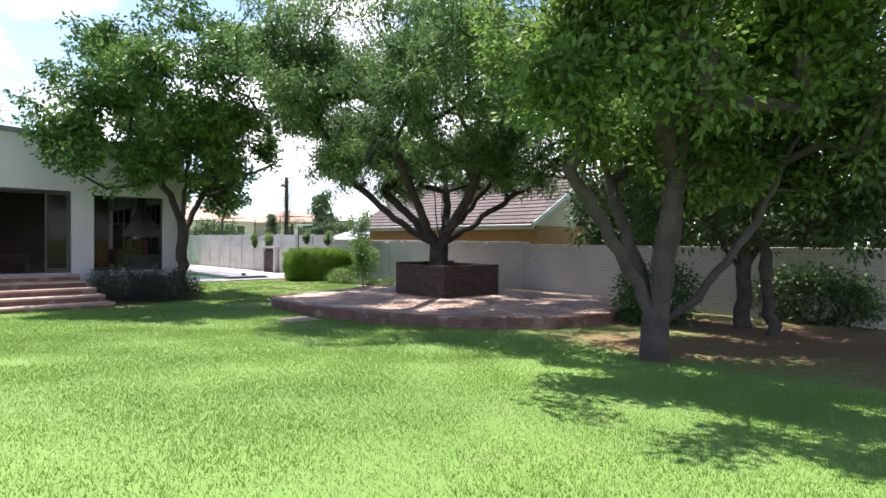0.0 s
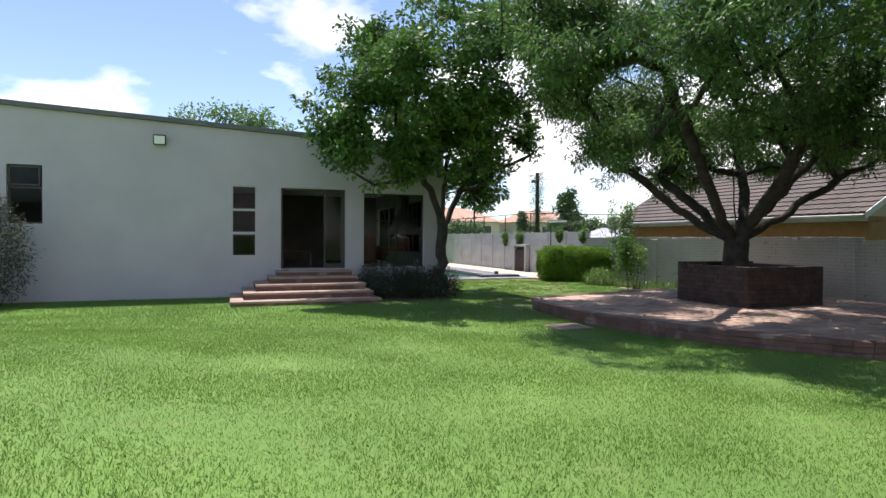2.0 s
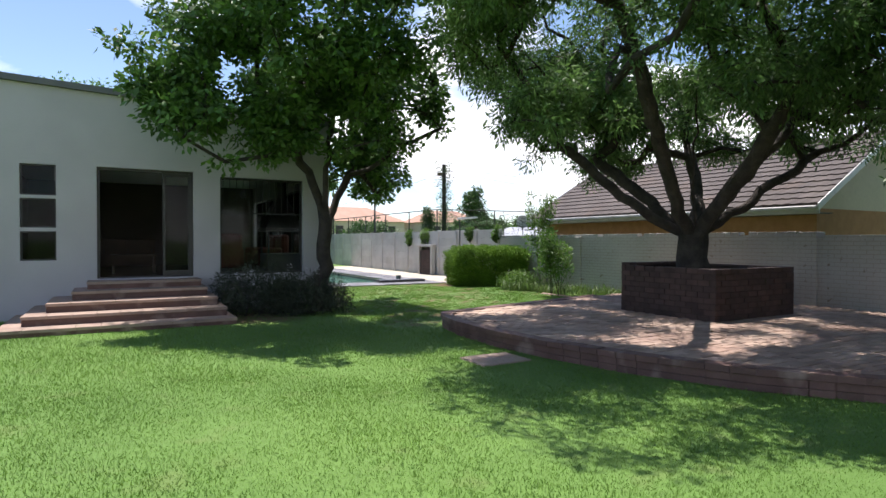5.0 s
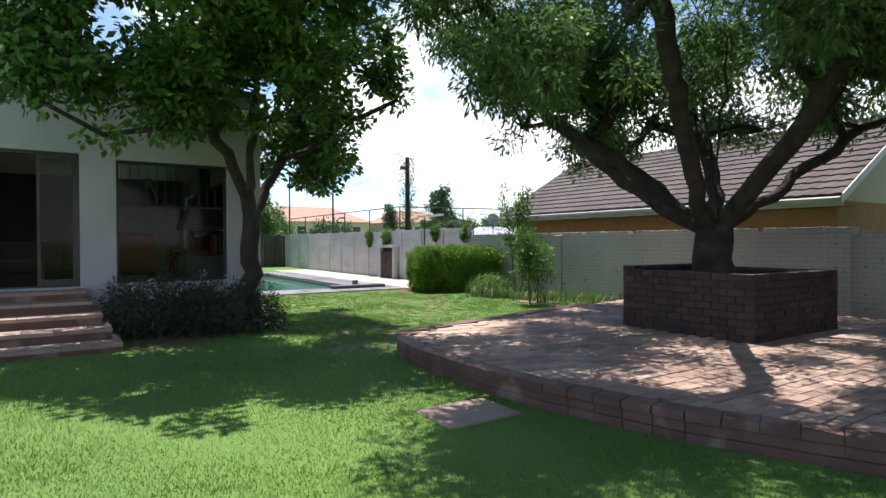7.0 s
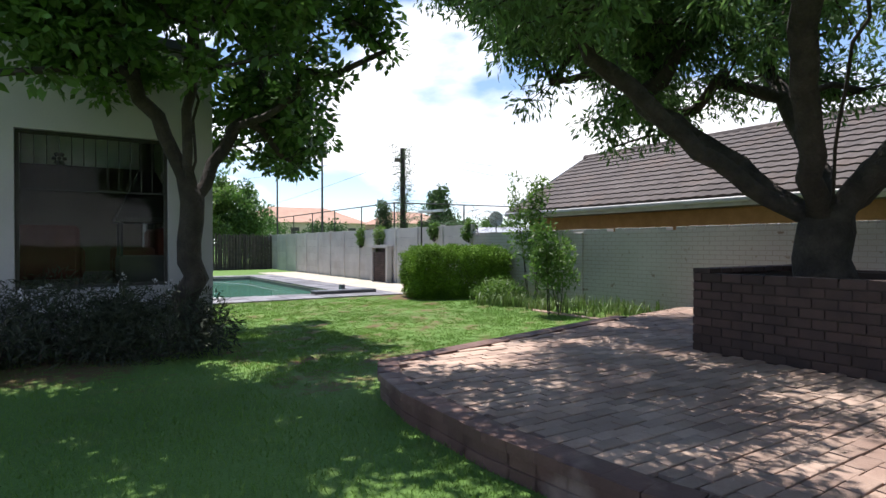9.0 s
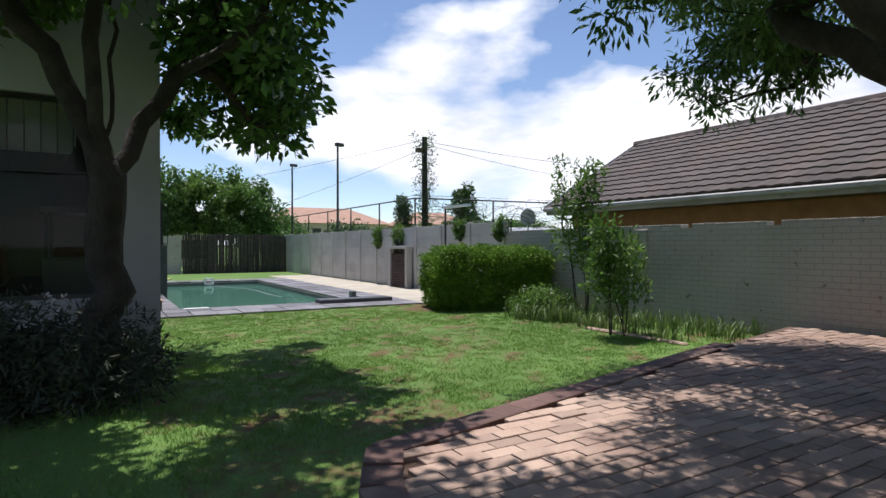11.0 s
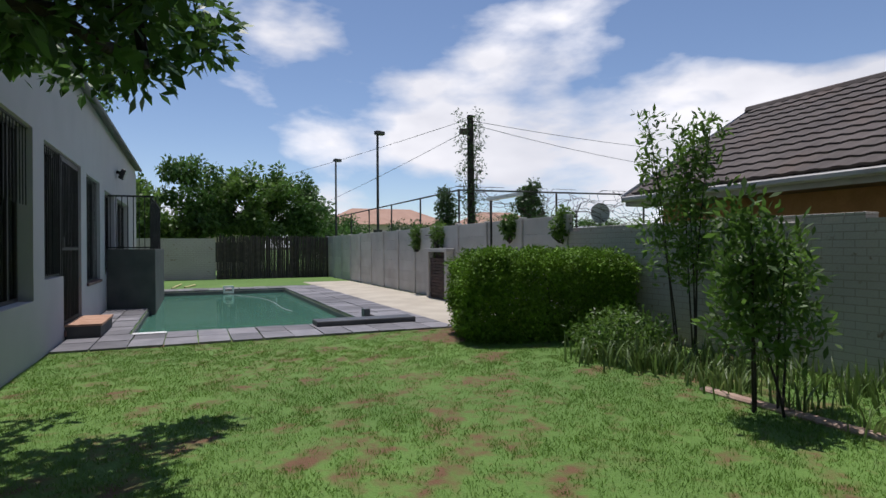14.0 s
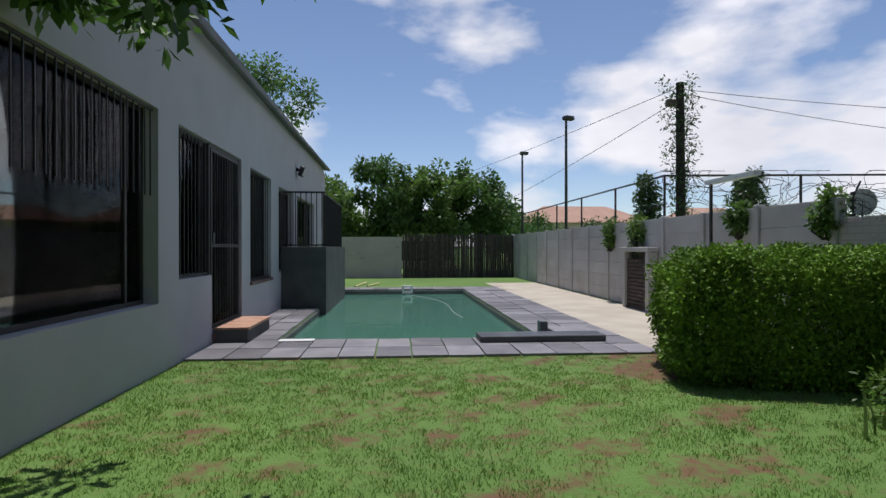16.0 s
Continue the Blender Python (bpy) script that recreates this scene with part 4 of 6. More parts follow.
dish = tagged(new("satellite_dish"), "small grey satellite dish on a short mast", "satellite dish")
bm = bmesh.new()
rings = []
for i in range(5):
    rr = 0.34 * i / 4
    rings.append([bm.verts.new((rr * math.cos(a), 0.5 * rr * rr, rr * 1.1 * math.sin(a))) for a in [2 * math.pi * k / 20 for k in range(20)]] if i else [bm.verts.new((0, 0, 0))])
for k in range(20):
    bm.faces.new((rings[0][0], rings[1][k], rings[1][(k + 1) % 20]))
for a, b in zip(rings[1:], rings[2:]):
    for k in range(20):
        bm.faces.new((a[k], b[k], b[(k + 1) % 20], a[(k + 1) % 20]))
bmesh.ops.solidify(bm, geom=bm.faces, thickness=0.012)
part("reflector", bm, GREYROOF, dish, "grey dished reflector")
tubes("feed_arm", [([(0, 0.06, -0.36), (0, 0.3, -0.2), (0, 0.42, 0.0)], 0.012)], DARKSTEEL, dish, sides=6)
tubes("mast", [([(0, -0.04, 0.0), (0, -0.04, -2.75)], 0.022)], DARKSTEEL, dish, sides=8)
dish.matrix_basis = pose(22.1, 31.2, 2.2, 0, 0, 140)


def fence_spike(y, z):
    f = tagged(new("electric_fence_post"), "thin black electric fence bracket on the wall", "fence post", "electric fence posts on the wall")
    tubes("rod", [([(0, 0, 0), (0, 0, 0.32), (0.1, 0, 0.52)], 0.012)], BLACKIRON, f, sides=6)
    for k in range(4):
        boxes("insulator", [(-0.025, 0.025, -0.025, 0.025, 0.08 + 0.09 * k, 0.115 + 0.09 * k)], BLACKIRON, f, bevel=0.006)
    f.matrix_basis = pose(WX + 0.12, y, z, 0, 0, 0)


fence_spike(22.85, 1.24)

# ---- neighbour's house ----
nh = tagged(new("neighbour_house"), "orange brick neighbouring house with a dark tiled roof", "house")
EX, EZ, RX, RZ, NY0, NY1 = 16.15, 1.95, 19.6, 3.92, 12.35, 23.1
boxes("wall", [(16.75, 22.4, NY0 + 0.35, NY1 - 0.4, -0.7, 1.9)], ORANGEBRICK, nh, "orange-brown brick wall")
for y in (NY0 + 0.36, NY1 - 0.6):
    bm = bmesh.new()
    v = [bm.verts.new(c) for c in ((16.75, y, 1.9), (22.4, y, 1.9), (RX, y, RZ - 0.12), (16.75, y + 0.2, 1.9), (22.4, y + 0.2, 1.9), (RX, y + 0.2, RZ - 0.12))]
    bm.faces.new(v[:3]); bm.faces.new(v[5:2:-1])
    for k in range(3):
        bm.faces.new((v[k], v[(k + 1) % 3], v[3 + (k + 1) % 3], v[3 + k]))
    part("gable", bm, CREAM, nh, "cream gable")
bm = bmesh.new()
for s in (1, -1):
    ex = RX + s * (EX - RX)
    v = [bm.verts.new(c) for c in ((ex, NY0, EZ), (ex, NY1, EZ), (RX, NY1, RZ), (RX, NY0, RZ))]
    w = [bm.verts.new(q.co - Vector((0, 0, 0.09))) for q in v]
    bm.faces.new(v); bm.faces.new(w[::-1])
    for k in range(4):
        bm.faces.new((v[k], v[(k + 1) % 4], w[(k + 1) % 4], w[k]))
part("roof_deck", bm, ROOFTILE, nh)
boxes("gutter", [(EX - 0.10, EX + 0.03, NY0, NY1, EZ - 0.12, EZ - 0.015)], GUTTER, nh, "weathered white gutter", bevel=0.025)
boxes("fascia", [(EX + 0.03, EX + 0.06, NY0, NY1, EZ - 0.2, EZ - 0.012)], GUTTER, nh)
boxes("soffit", [(EX + 0.06, 16.75, NY0, NY1, EZ - 0.2, EZ - 0.17)], DARKWOOD, nh)
for yy in (NY0 - 0.03, NY1):
    bm = bmesh.new()
    v = [bm.verts.new(c) for c in ((EX - 0.05, yy, EZ - 0.14), (RX, yy, RZ - 0.14), (RX, yy, RZ + 0.03), (EX - 0.05, yy, EZ + 0.03))]
    w = [bm.verts.new(q.co + Vector((0, 0.03, 0))) for q in v]
    bm.faces.new(v); bm.faces.new(w[::-1])
    for k in range(4):
        bm.faces.new((v[k], v[(k + 1) % 4], w[(k + 1) % 4], w[k]))
    part("bargeboard", bm, WHITE, nh, "white bargeboard")
tubes("ridge_cap", [([(RX, NY0, RZ + 0.0), (RX, NY1, RZ + 0.0)], 0.11)], ROOFTILE, nh, sides=8)
# wavy tiles, course by course
slope = math.atan2(RZ - EZ, RX - EX)
L = math.hypot(RX - EX, RZ - EZ)
CO, TW = 13, 0.3


def tile_verts(n=6, w=TW, l=L / CO + 0.03):
    v, f = [], []
    for k in range(n + 1):
        u = k / n
        h = 0.009 * math.sin(2 * math.pi * u) + 0.02
        for a, dz in ((0, 0.032), (l, 0.0), (0, -0.0)):
            v.append((a, u * w - w / 2, h + dz if a or dz else h - 0.012))
    for k in range(n):
        a, b = 3 * k, 3 * (k + 1)
        f += [(a, a + 1, b + 1, b), (a + 2, a, b, b + 2)]
    return v, f


tv, tf = tile_verts()
TILE = mesh_from("roof_tile", tv, tf, ROOFTILE)
NT = int((NY1 - NY0) / TW)
tl, rest_v, rest_f = Euler((0, -slope, 0)), [], []
for c in range(CO):
    for k in range(NT):
        loc = Vector((EX - 0.03 + c * (L / CO) * math.cos(slope), NY0 + (k + 0.5) * TW, EZ + 0.005 + c * (L / CO) * math.sin(slope)))
        if c < 9:
            ob = put("roof_tile", TILE, nh)
            ob.matrix_basis = Matrix.LocRotScale(loc, tl, None)
        else:
            m = Matrix.LocRotScale(loc, tl, None)
            o = len(rest_v)
            rest_v += [m @ Vector(q) for q in tv]
            rest_f += [tuple(i + o for i in q) for q in tf]
tagged(put("upper_tiles", mesh_from("upper_tiles", rest_v, rest_f, ROOFTILE), nh), kind="stuff")


def far_house(name, x, y, w, d, h, rh, wallm, roofm, label, rz=0):
    o = tagged(new(name), label, "house", "houses in the distance")
    boxes("wall", [(-w / 2, w / 2, -d / 2, d / 2, 0, h)], wallm, o)
    bm = bmesh.new()
    e = 0.5
    v = [bm.verts.new(c) for c in ((-w / 2 - e, -d / 2 - e, h), (w / 2 + e, -d / 2 - e, h), (w / 2 + e, d / 2 + e, h), (-w / 2 - e, d / 2 + e, h), (-w / 4, 0, h + rh), (w / 4, 0, h + rh))]
    for f in ((0, 1, 5, 4), (1, 2, 5), (2, 3, 4, 5), (3, 0, 4), (3, 2, 1, 0)):
        bm.faces.new([v[i] for i in f])
    part("roof", bm, roofm, o)
    for k in range(4):
        wx = -w / 2 + w * (k + 0.5) / 4
        wd = boxes("window", [(wx - 0.6, wx + 0.6, -d / 2 - 0.04, -d / 2 - 0.003, h - 2.0, h - 0.7)], BRONZE, o)
    o.matrix_basis = pose(x, y, -0.5, 0, 0, rz)


far_house("red_roofed_house", 33, 92, 17, 10, 4.6, 2.4, CREAM, REDROOF, "cream house with a red tiled hip roof")
far_house("red_roofed_house", 49, 88, 10, 10, 4.6, 2.0, CREAM, REDROOF, "cream house with a low red tiled roof")
far_house("small_gabled_house", 10.5, 58, 5, 6, 2.6, 1.3, CREAM, GREYROOF, "small pale gabled house behind the trees")
far_house("grey_roofed_house", 33, 44, 8, 6, 1.9, 0.9, CREAM, GREYROOF, "low house with a pale grey roof", -30)

# ---- paved circle and planter ----
pv = tagged(new("brick_patio"), "raised curved patio of worn clay pavers", "patio", kind="structure")
bm = bmesh.new()
lo = [bm.verts.new((x, y, -0.75)) for x, y in PAVE]
hi = [bm.verts.new((x, y, PAVE_Z - 0.03)) for x, y in PAVE]
bm.faces.new(hi); bm.faces.new(lo[::-1])
for k in range(len(PAVE)):
    k2 = (k + 1) % len(PAVE)
    bm.faces.new((lo[k], lo[k2], hi[k2], hi[k]))
part("bed", bm, PAVEBED, pv)
PLX0, PLX1, PLY0, PLY1, PLZ = 10.55, 12.75, 11.0, 13.0, 0.64


def dist_edge(poly, x, y):
    d = 1e9
    for (xa, ya), (xb, yb) in zip(poly, poly[1:] + poly[:1]):
        vx, vy = xb - xa, yb - ya
        t = min(max(((x - xa) * vx + (y - ya) * vy) / (vx * vx + vy * vy), 0), 1)
        d = min(d, math.hypot(x - xa - t * vx, y - ya - t * vy))
    return d


random.seed(11)
PV = piece_mesh("paver", PAVER, 0.05)
near, rest = [], []
y = 6.4
row = 0
while y < 16.2:
    x = 6.8 + (0.115 if row % 2 else 0)
    while x < 14.6:
        if inside(PAVE, x, y) and dist_edge(PAVE, x, y) > 0.17 and not (PLX0 < x < PLX1 and PLY0 < y < PLY1):
            it = (x, y, PAVE_Z - 0.03 + random.uniform(-0.006, 0.005), random.uniform(-0.025, 0.025))
            (near if (x < 9.6 and y > 13.4 and len(near) < 300) else rest).append(it)
        x += 0.23
    y += 0.117
    row += 1
for x, y, z, a in near:
    piece("paver", PV, pv, (x, y, z), (0.222, 0.108, 0.06), a)
pvv = [v.co.copy() for v in PV.vertices]
pff = [tuple(p.vertices) for p in PV.polygons]
rv, rf = [], []
for x, y, z, a in rest:
    m = Matrix.LocRotScale((x, y, z), Euler((random.uniform(-0.012, 0.012), random.uniform(-0.012, 0.012), a)), (0.222, 0.108, 0.06))
    o = len(rv)
    rv += [m @ c for c in pvv]
    rf += [tuple(i + o for i in q) for q in pff]
tagged(put("paver_field", mesh_from("paver_field", rv, rf, PAVER), pv), kind="stuff")
# edging of header bricks along the curve
edge = PAVE[1:]
pts = []
for (xa, ya), (xb, yb) in zip(edge, edge[1:]):
    n = max(1, round(math.hypot(xb - xa, yb - ya) / 0.235))
    for k in range(n):
        t = (k + 0.5) / n
        pts.append((xa + t * (xb - xa), ya + t * (yb - ya), math.atan2(yb - ya, xb - xa)))
KERB = piece_mesh("kerb_brick", STEPRED, 0.06)
for x, y, a in pts:
    nx, ny = -math.sin(a), math.cos(a)
    piece("edge_brick", KERB, pv, (x + nx * 0.06, y + ny * 0.06, PAVE_Z - 0.02), (0.236, 0.21, 0.07), a + random.uniform(-0.02, 0.02))
    for r in range(3):
        piece("edge_brick", KERB, pv, (x + nx * 0.045, y + ny * 0.045, PAVE_Z - 0.10 - r * 0.085), (0.24, 0.13, 0.078), a)

pl = tagged(new("tree_planter"), "square dark brick planter round the tree trunk", "planter")
boxes("core", [(PLX0 + 0.006, PLX1 - 0.006, PLY0 + 0.006, PLY0 + 0.2, PAVE_Z - 0.05, PLZ - 0.02), (PLX0 + 0.006, PLX1 - 0.006, PLY1 - 0.2, PLY1 - 0.006, PAVE_Z - 0.05, PLZ - 0.02),
               (PLX0 + 0.006, PLX0 + 0.2, PLY0 + 0.2, PLY1 - 0.2, PAVE_Z - 0.05, PLZ - 0.02), (PLX1 - 0.2, PLX1 - 0.006, PLY0 + 0.2, PLY1 - 0.2, PAVE_Z - 0.05, PLZ - 0.02)], MORTAR, pl)
boxes("soil", [(PLX0 + 0.2, PLX1 - 0.2, PLY0 + 0.2, PLY1 - 0.2, PAVE_Z - 0.05, PLZ - 0.12)], SOIL, pl, "dark soil fill")
COURSES = 9
ch = (PLZ - PAVE_Z + 0.02) / COURSES
for r in range(COURSES):
    z = PAVE_Z - 0.01 + (r + 0.5) * ch
    top = r == COURSES - 1
    for (ax, ay), (bx_, by) in (((PLX0, PLY0), (PLX1, PLY0)), ((PLX0, PLY1), (PLX1, PLY1)), ((PLX0, PLY0), (PLX0, PLY1)), ((PLX1, PLY0), (PLX1, PLY1))):
        n = 9
        alongx = ay == by
        w = (PLX1 - PLX0) / n if alongx else (PLY1 - PLY0) / n
        spots = [((k + 0.5) / n, w) for k in range(n)] if r % 2 else [(0.25 / n, w / 2)] + [(k / n, w) for k in range(1, n)] + [(1 - 0.25 / n, w / 2)]
        for t, wk in spots:
            x, y = ax + (bx_ - ax) * t, ay + (by - ay) * t
            jut = random.uniform(-0.006, 0.008)
            x += 0 if alongx else (0.05 if ax == PLX0 else -0.05) + jut
            y += ((0.05 if ay == PLY0 else -0.05) + jut) if alongx else 0
            piece("brick", PB, pl, (x, y, z), ((wk - 0.014, 0.115, ch - 0.012) if alongx else (0.115, wk - 0.014, ch - 0.012)))
for k in range(10):
    piece("cap_slab", PB, pl, (PLX0 + 0.11 + k * 0.22, PLY1 - 0.09, PLZ + 0.03), (0.2, 0.2, 0.05), random.uniform(-0.05, 0.05))
st = tagged(boxes("stepping_stone", [(6.0, 6.75, 10.9, 11.5, -0.45, lawn_z(6.4, 11.2) + 0.006)], STEPTREAD, bevel=0.02), "flat brown paving slab sunk in the lawn", "paving slab")
st2 = tagged(boxes("bed_edging", [(12.85, 12.97, 16.4, 18.3, -0.5, -0.40)], PAVER, bevel=0.02), "low pale concrete edging of the flower bed", "edging", kind="structure")

# ---- plants ----


def leaf_cloud(name, centres, per, spread, size, aspect, material, seed, parent=None, label="", droop=0.2, up=0.35, flat=1.0):
    """Many small folded leaves scattered in tufts round the given centres, as one mesh."""
    rng = np.random.default_rng(seed)
    c = np.repeat(np.asarray(centres, float), per, axis=0)
    n = len(c)
    off = rng.normal(size=(n, 3))
    off /= np.linalg.norm(off, axis=1)[:, None] + 1e-9
    off *= (rng.random(n)[:, None] ** 0.5) * spread
    off[:, 2] *= flat
    p = c + off
    d = off / spread + rng.normal(scale=0.5, size=(n, 3))
    d[:, 2] -= droop
    d /= np.linalg.norm(d, axis=1)[:, None] + 1e-9
    r = rng.normal(size=(n, 3)); r[:, 2] += up * 3
    s = np.cross(d, r); s /= np.linalg.norm(s, axis=1)[:, None] + 1e-9
    nn = np.cross(s, d)
    L = size * rng.uniform(0.6, 1.3, n)[:, None]
    W = L * aspect
    v = np.empty((n, 4, 3))
    v[:, 0] = p
    v[:, 1] = p + d * L * 0.5 + s * W * 0.5 + nn * W * 0.12
    v[:, 2] = p + d * L
    v[:, 3] = p + d * L * 0.5 - s * W * 0.5 + nn * W * 0.12
    me = bpy.data.meshes.new(name)
    me.vertices.add(n * 4)
    me.vertices.foreach_set("co", v.reshape(-1))
    me.loops.add(n * 4)
    me.loops.foreach_set("vertex_index", np.arange(n * 4, dtype=np.int32))
    me.polygons.add(n)
    me.polygons.foreach_set("loop_start", np.arange(0, n * 4, 4, dtype=np.int32))
    me.materials.append(material)
    me.update(calc_edges=True)
    return put(name, me, parent, label)


def grow(limbs, targets, seed, step=0.45, wiggle=0.06, r_tip=0.006, r_pow=0.42):
    """A branching skeleton: each target joins the nearest node already grown. limbs: polylines of the main stems with the first at the root.
    Returns nodes, parents, radii."""
    rng = np.random.default_rng(seed)
    pos, par = [], []
    stem_end = None
    for pts, joins in limbs:
        if joins is not None:
            stem_end = len(pos) - 1 if stem_end is None else stem_end
            joins = min(joins, stem_end)
        prev = joins
        for a, b in zip(pts, pts[1:]) if joins is None else zip([pos[joins]] + list(pts), pts):
            a, b = np.array(a, float), np.array(b, float)
            n = max(1, int(np.linalg.norm(b - a) / (step * 0.5)))
            if prev is None:
                pos.append(a); par.append(-1); prev = 0
            for k in range(1, n + 1):
                pos.append(a + (b - a) * k / n + rng.normal(scale=wiggle * 0.45, size=3)); par.append(prev); prev = len(pos) - 1
    base = np.array(pos[0])
    nstem = len(pos)
    order = np.argsort(np.linalg.norm(targets - base, axis=1))
    ends = []
    buf = np.empty((len(targets) * 30 + nstem, 3)); cnt = len(pos); buf[:cnt] = pos
    low = min(stem_end or 0, nstem - 1)
    for i in order:
        t = targets[i]
        d = np.linalg.norm(buf[low:cnt] - t, axis=1) + 0.25 * np.maximum(0, buf[low:cnt, 2] - t[2])
        j = int(np.argmin(d)) + low
        a = buf[j].copy()
        n = max(1, int(np.linalg.norm(t - a) / step))
        prev = j
        for k in range(1, n + 1):
            u = k / n
            q = a + (t - a) * u + np.array([0, 0, 0.10 * np.linalg.norm(t - a) * math.sin(math.pi * u)])
            if k < n:
                q = q + rng.normal(scale=wiggle, size=3)
            buf[cnt] = q; par.append(prev); prev = cnt; cnt += 1
        ends.append(prev)
    pos = buf[:cnt]
    load = np.zeros(cnt)
    for e in ends:
        load[e] += 1
    for k in range(cnt - 1, 0, -1):
        if par[k] >= 0:
            load[par[k]] += load[k]
    rad = r_tip * np.maximum(load, 1) ** r_pow
    return pos, par, rad, stem_end or nstem - 1


def branch_mesh(name, pos, par, rad, material, parent, rmax, flare=1.0, min_r=0.0, label=""):
    kids = {}
    for k, q in enumerate(par):
        kids.setdefault(q, []).append(k)
    rad = np.minimum(rad, rmax)
    verts, faces = [], []

    def ring(k, d, u, sides):
        o = len(verts)
        w = d.cross(u)
        for q in range(sides):
            a = 2 * math.pi * q / sides
            rr = rad[k] * (1 + 0.07 * math.sin(3 * a + 0.6))
            verts.append(Vector(pos[k]) + (u * math.cos(a) + w * math.sin(a)) * rr)
        return o
    stack = [(0, None)]
    seen = set()
    while stack:
        k, frm = stack.pop()
        chain = [k] if frm is None else [frm, k]
        while kids.get(k):
            cs = sorted(kids[k], key=lambda q: -rad[q])
            for c in cs[1:]:
                stack.append((c, k))
            k = cs[0]
            chain.append(k)
        r0 = rad[chain[1]] if len(chain) > 1 else rad[chain[0]]
        if r0 < min_r or len(chain) < 2:
            continue
        sides = 10 if r0 > 0.09 else 6 if r0 > 0.03 else 4 if r0 > 0.012 else 3
        last, side = None, None
        for i, c in enumerate(chain):
            a = pos[chain[max(i - 1, 0)]]; b = pos[chain[min(i + 1, len(chain) - 1)]]
            dv = Vector(np.array(b) - np.array(a)).normalized()
            side = carry_side(side, dv)
            keep = rad[c]
            if frm is not None and i == 0:
                rad[c] = min(rad[c], rad[chain[1]] * 1.15)
            o = ring(c, dv, side, sides)
            rad[c] = keep
            if last is not None:
                faces.extend((last + s, last + (s + 1) % sides, o + (s + 1) % sides, o + s) for s in range(sides))
            last = o
    me = mesh_from(name, verts, faces, material)
    for p in me.polygons:
        p.use_smooth = True
    return put(name, me, parent, label)


def crown_points(rng, n, blobs, keep, gap=(0.40, 0.58)):
    """Tuft centres in a union of ellipsoids, denser towards their outsides."""
    out = []
    vols = np.array([b[3] * b[4] * b[5] for b in blobs]) ** 0.8
    vols /= vols.sum()
    while len(out) < n:
        b = blobs[rng.choice(len(blobs), p=vols)]
        d = rng.normal(size=3); d /= np.linalg.norm(d)
        r = rng.uniform(0.25, 1.0) ** 0.6
        q = np.array(b[:3]) + d * r * np.array(b[3:])
        g = noise.noise(Vector(q * 0.85)) * 0.7 + 0.5
        if keep(q) and g > rng.uniform(*gap):
            out.append(q)
    return np.array(out)


def tree(name, label, limbs, blobs, n, per, spread, size, aspect, leafm, barkm, seed, rmax, keep=lambda q: True, r_tip=0.006, r_pow=0.42, droop=0.2, min_r=0.0, gap=(0.40, 0.58), flat=1.0):
    rng = np.random.default_rng(seed)
    t = tagged(new(name), label, "tree")
    pts = crown_points(rng, n, blobs, keep, gap)
    pos, par, rad, stem = grow(limbs, pts, seed, r_tip=r_tip, r_pow=r_pow)
    rad[stem + 1:] = np.minimum(rad[stem + 1:], rmax * 0.72)
    for k in range(stem + 1):
        rad[k] = rmax * (1.0 + 0.22 * max(0.0, 1 - 1.5 * k / max(stem, 1)))
    branch_mesh("trunk", pos, par, rad, barkm, t, rmax * 1.5, min_r=min_r)
    leaf_cloud("crown", pts, per, spread, size, aspect, leafm, seed, t, "", droop, flat=flat)
    return t


def keep1(q):
    if q[1] > FY - 0.35 and q[2] < 4.3 and q[0] < PX + 0.3:
        return False
    if q[2] < 2.0 + 0.0 * q[0]:
        return False
    if math.hypot(q[0] - 6, q[1] - 17.2) < 1.3 and q[2] < 2.9:
        return False
    return q[2] > 1.6


